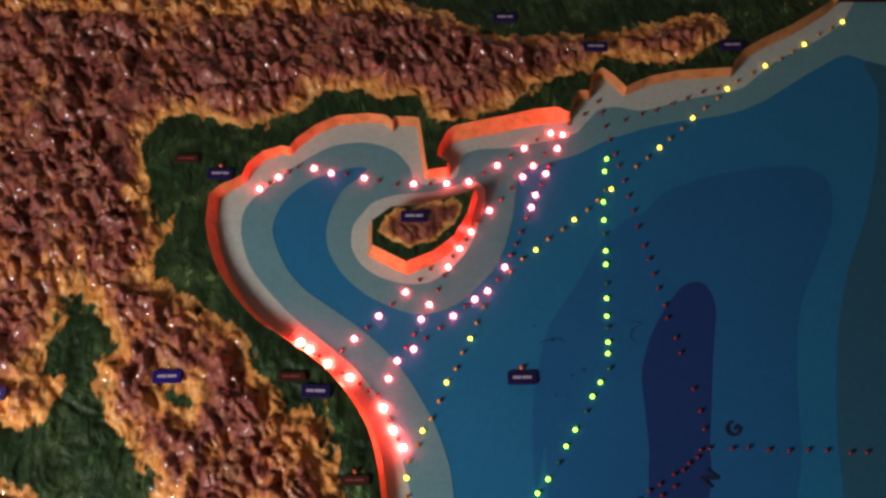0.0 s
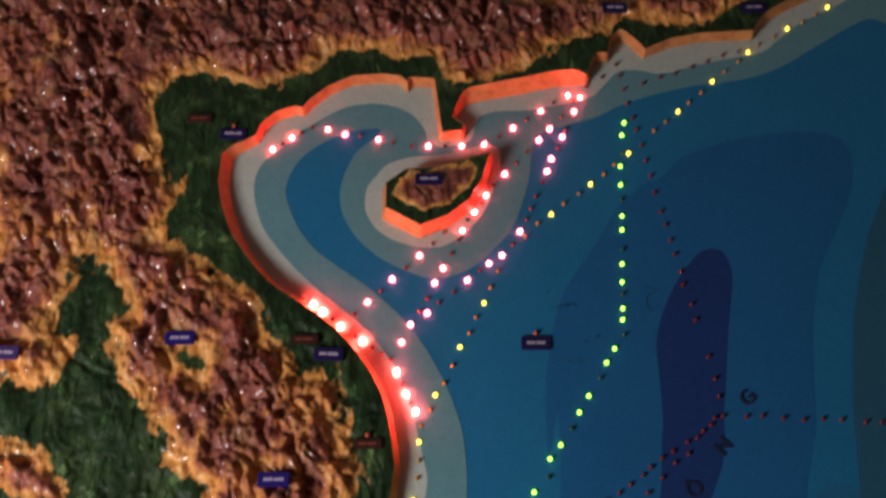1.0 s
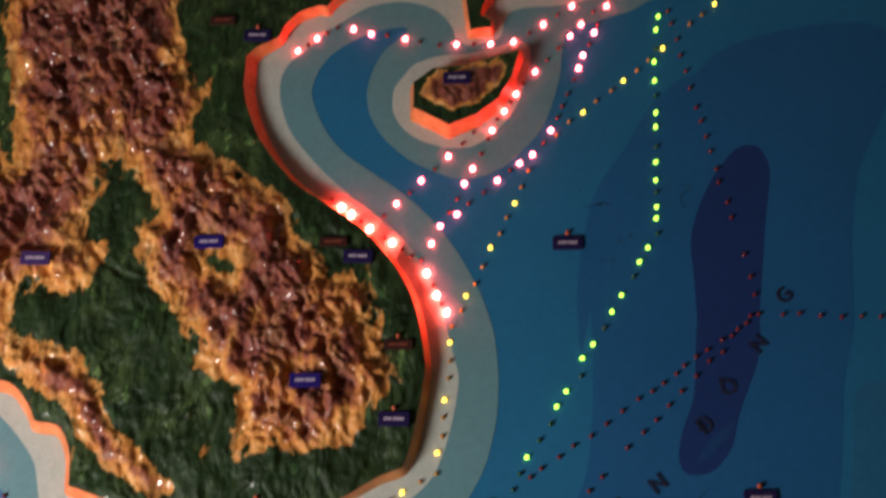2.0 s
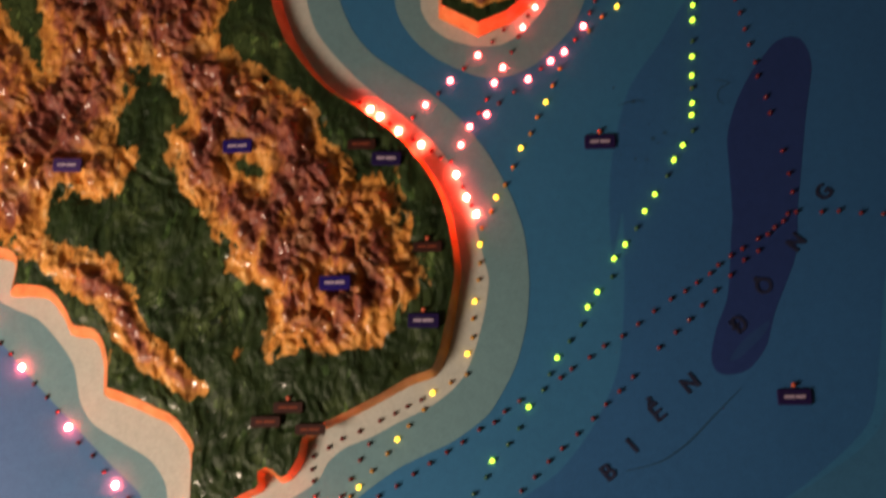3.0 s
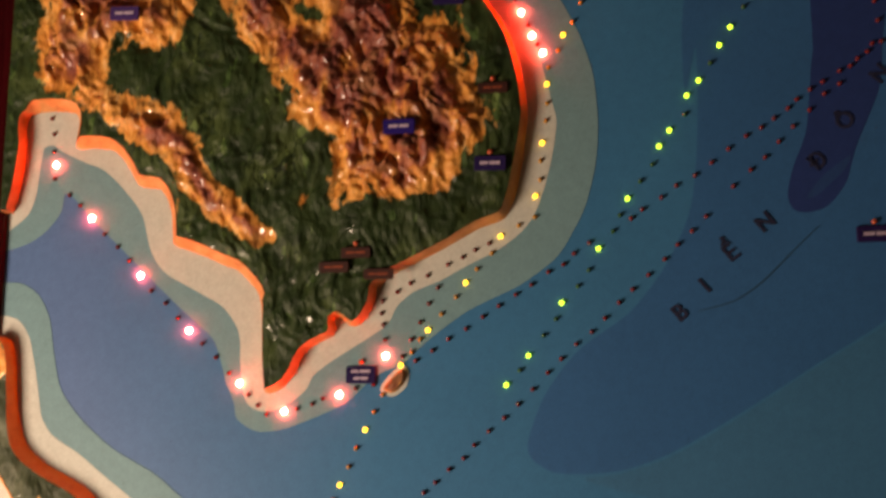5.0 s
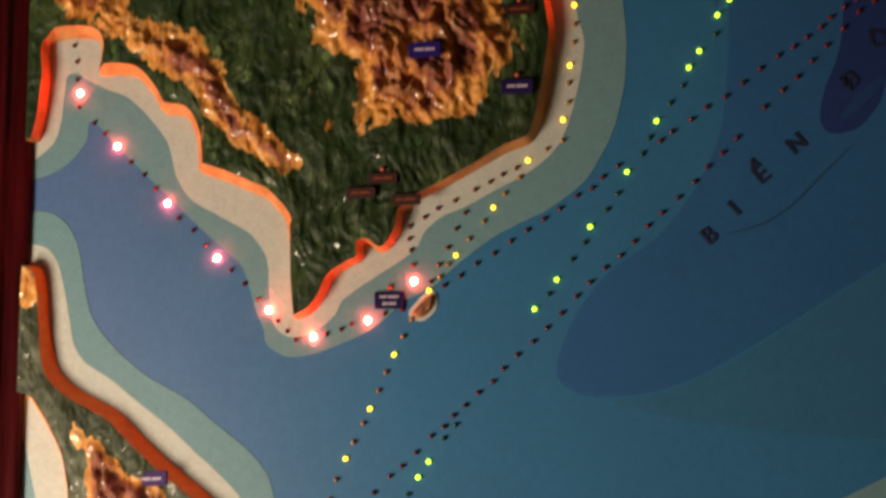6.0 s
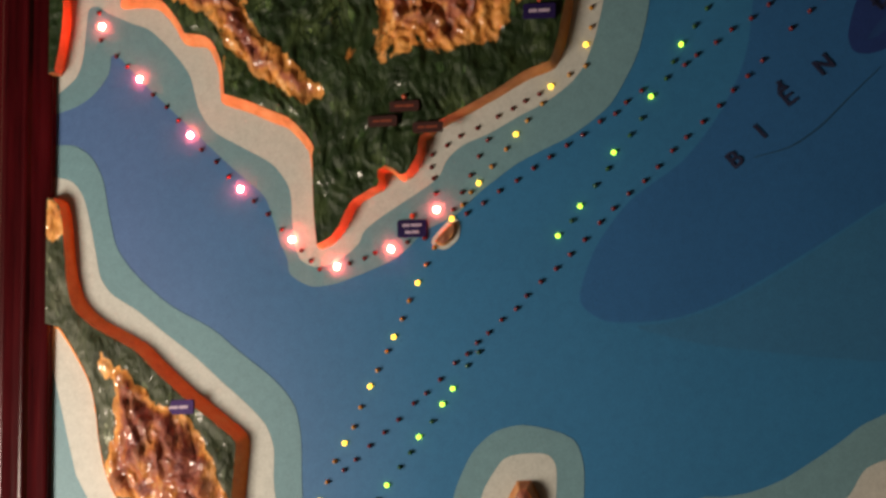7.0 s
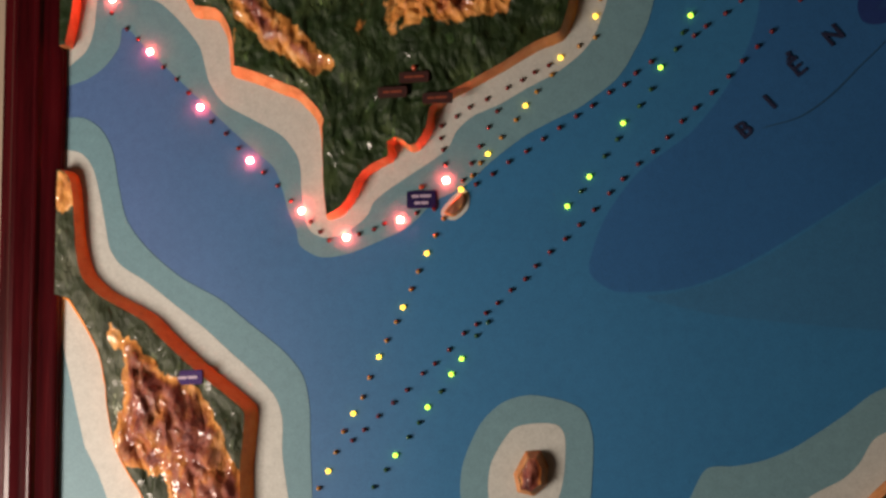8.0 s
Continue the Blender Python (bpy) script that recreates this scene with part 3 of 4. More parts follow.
def relief(name, outline, cliffs, mountains, parent, label, rise=0.012, rough=0.021, gap=0.0023, clearings=(), high=CLIFF_HIGH, slope=13.0, lean=lean_at, bare=None, paint_on=LAND, clay=CLIFF):
    """A land mass: a rugged painted top inside the outline, on a leaning orange cliff along its shore."""
    outline = [np.array((max(q[0], LEFT), min(q[1], TOP))) for q in outline]
    if area(outline) < 0:
        outline, cliffs = outline[::-1], cliffs[::-1]
    rim = inset(outline, np.array([[lean(*q)] for q in outline]))
    on_edge = (np.array(outline)[:, 0] <= LEFT + 0.002) | (np.array(outline)[:, 1] >= TOP - 0.002)
    rim[on_edge] = np.array(outline)[on_edge]
    rng = np.random.default_rng(5)
    lo, hi = rim.min(0), rim.max(0)
    gx, gy = np.meshgrid(np.arange(lo[0], hi[0], gap), np.arange(lo[1], hi[1], gap))
    inner = np.stack([gx.ravel(), gy.ravel()], 1) + rng.uniform(-0.35, 0.35, (gx.size, 2)) * gap
    inner = inner[signed_distance(inner, rim) > gap * 0.6]
    flat = [Vector(q) for q in rim] + [Vector(q) for q in inner]
    n = len(rim)
    vs, _, fs, _, _, _ = delaunay_2d_cdt(flat, [], [list(range(n))], 1, 1e-6)
    vs = np.array([tuple(v) for v in vs])
    shore = signed_distance(vs, rim)
    zone = np.full(len(vs), -1.0)
    for m in mountains:
        zone = np.maximum(zone, signed_distance(vs, m))
    for m in clearings:
        zone = np.minimum(zone, -signed_distance(vs, m))
    high_at, paint = [], []
    for (u, v), s, z in zip(vs, shore, zone):
        z += 0.006 * noise.noise((u * 60, v * 60, 3)) + 0.004 * noise.noise((u * 140, v * 140, 7))
        up = min(max(z / 0.05, 0), 1)
        up = up * up * (3 - 2 * up)
        edge = min(max(z / 0.012, 0), 1)
        away = min(max(s / 0.01, 0.0), 1)
        wu = u + 0.014 * noise.noise((u * 24, v * 24, 21)) + 0.003 * noise.noise((u * 90, v * 90, 22))
        wv = v + 0.018 * noise.noise((u * 22, v * 22, 31)) + 0.003 * noise.noise((u * 90, v * 90, 32))
        near, _ = noise.voronoi((wu * 40 + wv * 12, wv * 26, 0.5))
        daub = near[1] - near[0]
        fold = -0.6 + noise.turbulence((wu * 40 + wv * 14, wv * 24, 8), 2, True, amplitude_scale=0.6, frequency_scale=2.2)
        crag = noise.ridged_multi_fractal((u * 26, v * 22, 1.5), 0.9, 2.1, 3, 1.0, 2.0) - 1.0
        lump = noise.noise((u * 95, v * 80, 9)) + 0.7 * noise.noise((u * 190, v * 190, 4))
        patch = noise.noise((u * 26 - v * 8, v * 17, 12)) + 0.8 * noise.noise((u * 85, v * 60, 14))
        fibre = 0.5 - abs(noise.noise((u * 52 + 4 * noise.noise((u * 14, v * 14, 3)), v * 23 + 3 * noise.noise((u * 11, v * 11, 13)), 5)))
        broad = noise.noise((u * 9, v * 8, 41)) + 0.5 * noise.noise((u * 20, v * 16, 43))
        bold = 0.95 + 0.9 * noise.noise((u * 15, v * 13, 51))
        weave = 1.0 * noise.noise((u * 26, v * 17, 2)) + 1.3 * fibre + 0.6 * noise.noise((u * 95, v * 48, 16)) + 0.22 * noise.noise((u * 170, v * 120, 6))
        h = high + away * (0.0038 - 0.0019 * min(max((v - 1.45) / 0.2, 0), 1)) * weave
        h += edge * away * (0.003 + rise * up + rough * bold * (0.45 + 0.55 * up) * (0.55 * crag + 0.5 * (daub - 0.25) + 0.85 * fold + 0.12 * lump))
        high_at.append(max(h, high - 0.003))
        paint.append(min(max(0.15 + z * slope * (1 + (v > 1.02) * min(max((1.34 - v) / 0.06, 0), 1) * min(max((-0.28 - u) / 0.05, 0), 1)), 0), 0.62) + (0.26 * patch + 0.24 * broad + 0.16 * fold + 0.03 * lump) * edge * (0.6 + 0.4 * up))
        paint[-1] += 0.11 * min(max((v - 1.5) / 0.25, 0), 1) * edge
        crest = min(max((v - TOP + 0.06) / 0.03 + 0.6 * noise.noise((u * 22, v * 30, 61)), 0), 1) * edge
        paint[-1] += (0.27 - paint[-1]) * 0.85 * crest
        if bare is not None and v > bare:
            paint[-1] = min(paint[-1], 0.24)
    me = bpy.data.meshes.new(name)
    me.from_pydata([(u, -h, v) for (u, v), h in zip(vs, high_at)], [], fs)
    me.update()
    if me.polygons[0].normal.y > 0:
        me.flip_normals()
    me.attributes.new("zone", "FLOAT", "POINT").data.foreach_set("value", np.array(paint, np.float32))
    me.materials.append(paint_on)
    me.shade_smooth()
    top = tagged(new(name, me), label)
    top.parent = parent
    # shore cliff, with a slightly uneven foot and lip
    bm = bmesh.new()
    rows = []
    for i, (q, r) in enumerate(zip(outline, rim)):
        rough_lip = 0.0011 * noise.noise((q[0] * 90, q[1] * 90, 1))
        rows.append([bm.verts.new((a[0], -h, a[1])) for a, h in (
            (q, 0.0), (q * 0.6 + r * 0.4 + rough_lip, high * 0.45), (r + rough_lip * 0.5, high * 0.97), (r, high + 0.0008))])
    for i in range(n):
        j = (i + 1) % n
        if on_edge[i] and on_edge[j]:
            continue
        for k in range(3):
            bm.faces.new((rows[i][k], rows[j][k], rows[j][k + 1], rows[i][k + 1]))
    bmesh.ops.recalc_face_normals(bm, faces=bm.faces[:])
    part("cliff", bm, clay, top, "orange-painted shore cliff", True)
    return top, vs, np.array(high_at)


# ---------------------------------------------------------------- the room
def slab(name, x0, x1, y0, y1, z0, z1, mat, label, category):
    return tagged(part(name, box(x0, x1, y0, y1, z0, z1), mat), label, category, kind="structure")


WX0, WX1, WY0, WY1, HIGH = -1.45, 2.6, -3.4, 0.05, 2.9
slab("floor", WX0 - 0.2, WX1 + 0.2, WY0 - 0.2, WY1 + 0.2, -0.1, 0, TILE, "brown tiled floor of the room", "floor")
slab("ceiling", WX0 - 0.2, WX1 + 0.2, WY0 - 0.2, WY1 + 0.2, HIGH, HIGH + 0.1, CEILING, "plain white painted ceiling", "ceiling")
slab("wall_north", WX0 - 0.2, WX1 + 0.2, WY1, WY1 + 0.2, 0, HIGH, PLASTER, "cream plaster wall behind the relief map", "wall")
slab("wall_south", WX0 - 0.2, WX1 + 0.2, WY0 - 0.2, WY0, 0, HIGH, PLASTER, "cream plaster wall", "wall")
slab("wall_east", WX1, WX1 + 0.2, WY0, WY1, 0, HIGH, PLASTER, "cream plaster wall", "wall")


def west_wall():
    """The west wall, with the opening of the window in it."""
    bm = bmesh.new()
    y0, y1, z0, z1 = -1.35, -0.65, 0.04, 0.74
    for a, b, c, d in ((WY0, WY1, 0, z0), (WY0, WY1, z1, HIGH), (WY0, y0, z0, z1), (y1, WY1, z0, z1)):
        bmesh.ops.create_cube(bm, size=1, matrix=Matrix.Translation((WX0 - 0.1, (a + b) / 2, (c + d) / 2)) @ Matrix.Diagonal((0.2, b - a, d - c, 1)))
    tagged(part("wall_west", bm, PLASTER), "cream plaster wall with a window opening", "wall", kind="structure")
    win = tagged(new("window_1"), "white painted window that lets the daylight in", "window", kind="structure")
    win.location = (WX0 - 0.12, (y0 + y1) / 2, z0)
    for a, b, c, d in ((y0, y1, z0, z0 + 0.05), (y0, y1, z1 - 0.05, z1), (y0, y0 + 0.05, z0 + 0.05, z1 - 0.05), (y1 - 0.05, y1, z0 + 0.05, z1 - 0.05)):
        part("window_frame", box(-0.02, 0.02, a - win.location.y, b - win.location.y, c - z0, d - z0, 0.004), SASH, win)


west_wall()

# ---------------------------------------------------------------- the relief map
relief_map = tagged(new("relief_map"), "wall-mounted painted relief map with small route lights in a mahogany frame", "relief map")
relief_map.location = (0, 0, 0)
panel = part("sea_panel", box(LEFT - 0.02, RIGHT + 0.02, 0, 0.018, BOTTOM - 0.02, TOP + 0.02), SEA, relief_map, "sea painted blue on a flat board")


def shore_field(lines, start, end):
    return [np.array(start)] + curve_through(lines) + [np.array(e) for e in end]


painted("depth_field", shore_field(TEAL_NORTH + TEAL_EAST + TEAL_GULF, (RIGHT, 1.96), [(LEFT, TOP), (RIGHT, TOP)]), 0.0005, TEAL, panel, "teal shallow water band")
painted("depth_field", shore_field(PALE_NORTH + PALE_EAST + PALE_GULF, (0.70, TOP), [(LEFT, TOP)]), 0.0007, PALE, panel, "pale grey shore water band")
painted("depth_field", shore_field(PEN_TEAL, (LEFT, PEN_TEAL[0][1]), [(LEFT, BOTTOM)]), 0.0005, TEAL, panel, "teal shallow water band")
painted("depth_field", shore_field(PEN_PALE, (LEFT, PEN_PALE[0][1]), [PEN_WEST_PALE[0]] + PEN_WEST_PALE[1:] + [(LEFT, PEN_WEST_PALE[-1][1])]), 0.0007, PALE, panel, "pale grey shore water band")
painted("depth_field", curve_through(HAINAN_PALE, True), 0.0009, PALE, panel, "pale grey shore water band")
painted("depth_field", curve_through(DEEP_NORTH, True), 0.0002, DEEP, panel, "deep blue water field")
painted("depth_field", curve_through(EAST_STRIP, True), 0.00035, GREENISH, panel, "green-blue water along the eastern edge")
painted("depth_field", curve_through(EAST_LOW, True), 0.00012, MURKY, panel, "dull green-blue water beside the deep field")
painted("depth_field", curve_through(TRENCH, True), 0.0004, NAVY_SEA, panel, "navy deep water trench")
painted("depth_field", curve_through(ISLET_TEAL, True), 0.0005, TEAL, panel, "teal shallow water band")
painted("depth_field", curve_through(ISLET_PALE, True), 0.0007, PALE, panel, "pale grey shore water band")
painted("depth_field", curve_through(BORNEO_TEAL) + [(0.34, BOTTOM), (0.0, BOTTOM)], 0.0005, TEAL, panel, "teal shallow water band")
painted("depth_field", curve_through(BORNEO_PALE) + [(0.34, BOTTOM), (0.1, BOTTOM)], 0.0007, PALE, panel, "pale grey shore water band")

painted("depth_field", curve_through(SLIVER, True), 0.0007, DUSK, panel, "pale sliver within the navy trench")


def stroke(points, w):
    """The outline of a thin brush stroke along a line."""
    line = np.array(curve_through(points, step=0.004))
    t = np.gradient(line, axis=0)
    n = np.stack([-t[:, 1], t[:, 0]], 1) / (np.linalg.norm(t, axis=1)[:, None] + 1e-9)
    half = w * (0.4 + 0.6 * np.sin(np.linspace(0, math.pi, len(line))))[:, None] * n
    return list(line + half) + list((line - half)[::-1])


painted("brush_stroke", stroke(ARC, 0.0011), 0.0007, STROKE, panel, "faint dark green brush arc")
for line in (SCRIBBLE, SCRIBBLE_LOW):
    painted("brush_stroke", stroke(line, 0.0008), 0.0007, STROKE, panel, "thin dark pencil squiggle")
for k, (u, v) in enumerate(REEFS):
    r = 0.0011 + 0.0009 * (k % 3)
    painted("reef_mark", [(u + r * math.cos(a * 0.9), v + 0.8 * r * math.sin(a * 0.9)) for a in range(7)], 0.0007, STROKE, panel, "small dark painted reef")

# land masses
coast = straight_through(COAST_NORTH, 0.005, False) + curve_through(COAST_EAST + COAST_GULF, step=0.005)
coast = [q for q in coast if q[1] < TOP - 0.004 and q[0] > LEFT + 0.003]
mainland_line = [np.array((coast[0][0] + 0.004, TOP))] + coast + [np.array((LEFT, coast[-1][1]))]
mainland_line += [np.array((LEFT, v)) for v in np.arange(coast[-1][1] + 0.03, TOP, 0.03)] + [np.array((LEFT, TOP))]
mainland_line += [np.array((u, TOP)) for u in np.arange(LEFT + 0.03, coast[0][0] - 0.02, 0.03)]
ranges = curve_through(M_NORTH_LOW + M_EAST + M_WEST + M_NORTH[::-1], True, 0.012)
clearing = curve_through(M_CLEARING, True, 0.01)
main_top, main_vs, main_h = relief("mainland_relief", mainland_line, coast, [ranges], relief_map, "mainland with green plains, ochre slopes and maroon mountains", clearings=[clearing])
hainan = straight_through(HAINAN, 0.005)
island_top, isl_vs, isl_h = relief("island_relief", hainan, hainan, [curve_through(M_HAINAN, True, 0.01)], relief_map, "island with a green rim and ochre hills", rise=0.004, rough=0.008, gap=0.0026, high=0.028, slope=42, lean=lambda u, v: 0.006)
pen_line = curve_through(PENINSULA, step=0.005)
pen_line = [np.array((LEFT, pen_line[0][1]))] + [q for q in pen_line if q[0] > LEFT + 0.002] + curve_through(PENINSULA_WEST, step=0.006)
pen_line += [np.array((LEFT, PENINSULA_WEST[-1][1] + 0.01))] + [np.array((LEFT, v)) for v in np.arange(PENINSULA_WEST[-1][1] + 0.03, pen_line[0][1] - 0.01, 0.03)]
pen_top, pen_vs, pen_h = relief("peninsula_relief", pen_line, pen_line, [curve_through(M_PEN, True, 0.01), curve_through(M_PEN_TIP, True, 0.01)], relief_map, "peninsula with grey-green rim and maroon hills", rise=0.010, rough=0.015, gap=0.0028, slope=36, lean=tip_lean, bare=0.985, paint_on=GREY_LAND, clay=LAMPLIT_CLIFF)
borneo_line = curve_through(BORNEO, step=0.006) + [np.array((0.34, BOTTOM + 0.1)), np.array((0.2, BOTTOM + 0.1))]
relief("island_relief", borneo_line, borneo_line, [], relief_map, "corner of a large green island", gap=0.004)
islet = straight_through(ISLET, 0.004)
relief("island_relief", islet, islet, [[(u, v) for u, v in inset(islet if area(islet) > 0 else islet[::-1], 0.004)]], relief_map, "small brown hexagonal island", rise=0.001, rough=0.003, gap=0.002, high=0.016, lean=lambda u, v: 0.007, slope=90)
condao = curve_through(CONDAO, True, 0.003)
condao = condao if area(condao) > 0 else condao[::-1]
painted("depth_field", list(inset(condao, -0.0035)), 0.0009, PALE, panel, "pale grey shore water band")
relief("island_relief", condao, condao, [condao], relief_map, "tiny rocky island with a pale shore", rise=0.004, rough=0.006, gap=0.0018, slope=110, high=0.006, lean=lambda u, v: 0.003)


# frame of four moulded rails
def rails():
    profile = [(0, -0.004), (0, 0.008), (0.0015, 0.0098), (0.004, 0.0108), (0.012, 0.0130), (0.0215, 0.0162), (0.0235, 0.0192), (0.0250, 0.0209), (0.0268, 0.0217), (0.0288, 0.0218), (0.0304, 0.0208), (0.0318, 0.0185),
               (0.0330, 0.0140), (0.042, 0.0163), (0.0500, 0.0192), (0.0525, 0.0200), (0.0580, 0.0197), (0.0605, 0.0180), (0.0630, 0.0140), (0.0650, 0.0075), (0.0800, 0.0050), (0.081, 0.003), (0.081, -0.02), (0.0, -0.02)]
    corners = [(LEFT, BOTTOM), (LEFT, TOP), (RIGHT, TOP), (RIGHT, BOTTOM)]
    out = [(-1, -1), (-1, 1), (1, 1), (1, -1)]
    for k in range(4):
        bm = bmesh.new()
        rings = []
        for c in (k, (k + 1) % 4):
            (u, v), (du, dv) = corners[c], out[c]
            rings.append([bm.verts.new((u + du * s, -h, v + dv * s)) for s, h in profile])
        m = len(profile)
        for i in range(m):
            bm.faces.new((rings[0][i], rings[0][(i + 1) % m], rings[1][(i + 1) % m], rings[1][i]))
        bm.faces.new(rings[0])
        bm.faces.new(rings[1])
        bmesh.ops.recalc_face_normals(bm, faces=bm.faces[:])
        part("frame_rail", bm, WOOD, relief_map, "moulded mahogany frame rail")


rails()

# ---------------------------------------------------------------- lettering on the sea
LETTERS = [
    (0.094, 1.077), (0.122, 1.106), (0.152, 1.142), (0.19, 1.175), (0.25, 1.242), (0.282, 1.287),
    (0.323, 1.339), (0.361, 1.4),
]
for i, (char, (u, v)) in enumerate(zip("BIỂNĐÔNG", LETTERS)):
    a, b = LETTERS[max(i - 1, 0)], LETTERS[min(i + 1, 7)]
    txt = bpy.data.curves.new("letter", "FONT")
    txt.body, txt.size, txt.extrude, txt.align_x, txt.align_y = char, 0.0255, 0.0003, "CENTER", "CENTER"
    txt.offset = 0.0006
    txt.materials.append(BLACK)
    ob = new("letter", txt)
    ob.matrix_basis = pose(u, -0.0014, v, 90, 0, 0) @ pose(0, 0, 0, 0, 0, math.degrees(math.atan2(b[1] - a[1], b[0] - a[0])) - 8)
    ob.parent = panel
    tagged(ob, "black painted letter")

# ---------------------------------------------------------------- plaques
LABELS_SEA = [
    (0.102, 1.472), (0.304, 1.159), (-0.26, 1.014),
]
LABELS_NAVY = [
    (0.107, 2.045), (0.236, 1.976), (0.445, 1.992), (-0.298, 1.768), (-0.033, 1.691), (-0.338, 1.468),
    (-0.545, 1.446), (-0.211, 1.29), (-0.156, 1.449), (-0.11, 1.248), (-0.52, 0.817),
]
LABELS_RED = [
    (-0.346, 1.792), (-0.187, 1.469), (-0.106, 1.337), (-0.288, 1.134), (-0.263, 1.15),
    (-0.237, 1.125),
]


def ground_at(u, v):
    """Height of the relief at a place of the map."""
    best = 0.0
    for vs, hs in ((main_vs, main_h), (isl_vs, isl_h), (pen_vs, pen_h)):
        d = np.hypot(vs[:, 0] - u, vs[:, 1] - v)
        near = d < 0.02
        if near.any() and d.min() < 0.006:
            best = max(best, float(np.percentile(hs[near], 96)))
    return best


def rounded_plate(w, h, d, r=0.002):
    bm = bmesh.new()
    ring = []
    for cx, cy, a0 in ((w / 2 - r, h / 2 - r, 0), (-w / 2 + r, h / 2 - r, 90), (-w / 2 + r, -h / 2 + r, 180), (w / 2 - r, -h / 2 + r, 270)):
        ring += [(cx + r * math.cos(radians(a0 + k * 30)), cy + r * math.sin(radians(a0 + k * 30))) for k in range(4)]
    levels = [[bm.verts.new((x * s, -y, z * s)) for x, z in ring] for y, s in ((0, 1), (d * 0.8, 1), (d, 0.97))]
    for a, b in zip(levels, levels[1:]):
        for i in range(len(ring)):
            bm.faces.new((a[i], a[(i + 1) % len(ring)], b[(i + 1) % len(ring)], b[i]))
    bm.faces.new(levels[-1])
    bm.faces.new(levels[0][::-1])
    bmesh.ops.recalc_face_normals(bm, faces=bm.faces[:])
    return bm


def plaque(u, v, high, w, h, mat, ink, label, lines=1, pinned=False, lean=0):
    ob = tagged(new("place_name_plaque"), label, "name plaque", "place name plaques")
    ob.matrix_basis = pose(u, -high, v, 0, lean, 0)
    part("plate", rounded_plate(w, h, 0.0035), mat, ob)
    rnd = random.Random(int(u * 1000) + int(v * 1000))
    for k in range(lines):
        first = rnd.uniform(0.36, 0.6) if k == 0 else 0.45
        span, tall = w * (0.64 if k == 0 else 0.46), h * (0.2 if lines == 1 else 0.16)
        z = 0 if lines == 1 else (h * 0.2 if k == 0 else -h * 0.2)
        for a, b in ((0.0, first - 0.03), (first + 0.03, 1.0)):
            part("writing", box((a - 0.5) * span, (b - 0.5) * span, -0.0041, -0.0034, z - tall / 2, z + tall / 2), ink, ob, "illegible pale word")
    if pinned:
        bm = bmesh.new()
        bmesh.ops.create_uvsphere(bm, u_segments=10, v_segments=6, radius=0.003, matrix=Matrix.Translation((0.0, -0.003, h / 2 + 0.0045)))
        part("pin", bm, PIN, ob, "orange pin above the plate", True)
    return ob


for k, (u, v) in enumerate(LABELS_SEA):
    plaque(u, v, 0.0, 0.034 if k == 2 else 0.037, 0.0195 if k == 2 else 0.0175, DARK_NAVY, LETTERING, "navy plastic plaque with pale writing on the blue sea", 2 if k == 2 else 1, True)
for k, (u, v) in enumerate(LABELS_NAVY):
    tone, words = (NAVY, "navy plastic plaque with pale writing among the hills") if k in (5, 7) else (VIOLET, "violet plaque with pale writing on ochre slopes") if k in (6, 10) else (DARK_NAVY, "dull dark navy plaque with faint writing on green lowland")
    plaque(u - (0.010 if k == 10 else 0), v, ground_at(u, v) - (0.004 if k == 10 else 0.001), 0.036, 0.0165, tone, LETTERING, words, 1, k in (3, 9), (0, 1, -2, 1, 0, -1, 2, 0, 2, 1, -2)[k])
for k, (u, v) in enumerate(LABELS_RED):
    plaque(u, v, ground_at(u, v) - 0.001, 0.034, 0.012, MAROON, RED_LETTERING, "small maroon plaque with rust writing on green lowland", 1, k in (2, 4))

# ---------------------------------------------------------------- route lights
# lamps of each route, in order along it, and which of them burn
R_BAY = [
    (-0.246, 1.755), (-0.233, 1.764), (-0.221, 1.774), (-0.208, 1.782), (-0.194, 1.791), (-0.172, 1.788),
    (-0.148, 1.78), (-0.127, 1.778), (-0.102, 1.772), (-0.082, 1.767), (-0.056, 1.761), (-0.033, 1.762),
    (-0.01, 1.762), (0.013, 1.762), (0.044, 1.765), (0.065, 1.778), (0.085, 1.792), (0.104, 1.806),
    (0.125, 1.821), (0.144, 1.835), (0.165, 1.847), (0.172, 1.838), (0.182, 1.844), (0.192, 1.863),
    (0.216, 1.88),
]
R_INNER = [
    (-0.127, 1.511), (-0.111, 1.528), (-0.095, 1.543), (-0.08, 1.56), (-0.063, 1.576), (-0.045, 1.594),
    (-0.027, 1.612), (-0.012, 1.628), (0.019, 1.647), (0.0285, 1.659), (0.0378, 1.672), (0.0445, 1.6845),
    (0.054, 1.7), (0.071, 1.718), (0.087, 1.735), (0.103, 1.754), (0.12, 1.773), (0.136, 1.791),
    (0.153, 1.811), (0.172, 1.82),
]
R_MID = [
    (-0.067, 1.473), (-0.056, 1.497), (-0.045, 1.515), (-0.035, 1.533), (-0.025, 1.555), (-0.014, 1.576),
    (-0.003, 1.597), (0.006, 1.618), (0.012, 1.631),
]
R_OUTER = [
    (-0.035, 1.513), (-0.02, 1.527), (-0.001, 1.542), (0.017, 1.559), (0.033, 1.573), (0.046, 1.583),
    (0.063, 1.595), (0.077, 1.611), (0.088, 1.63), (0.097, 1.648), (0.104, 1.665), (0.112, 1.683),
    (0.121, 1.705), (0.129, 1.723), (0.136, 1.743), (0.145, 1.759), (0.153, 1.778), (0.158, 1.79),
]
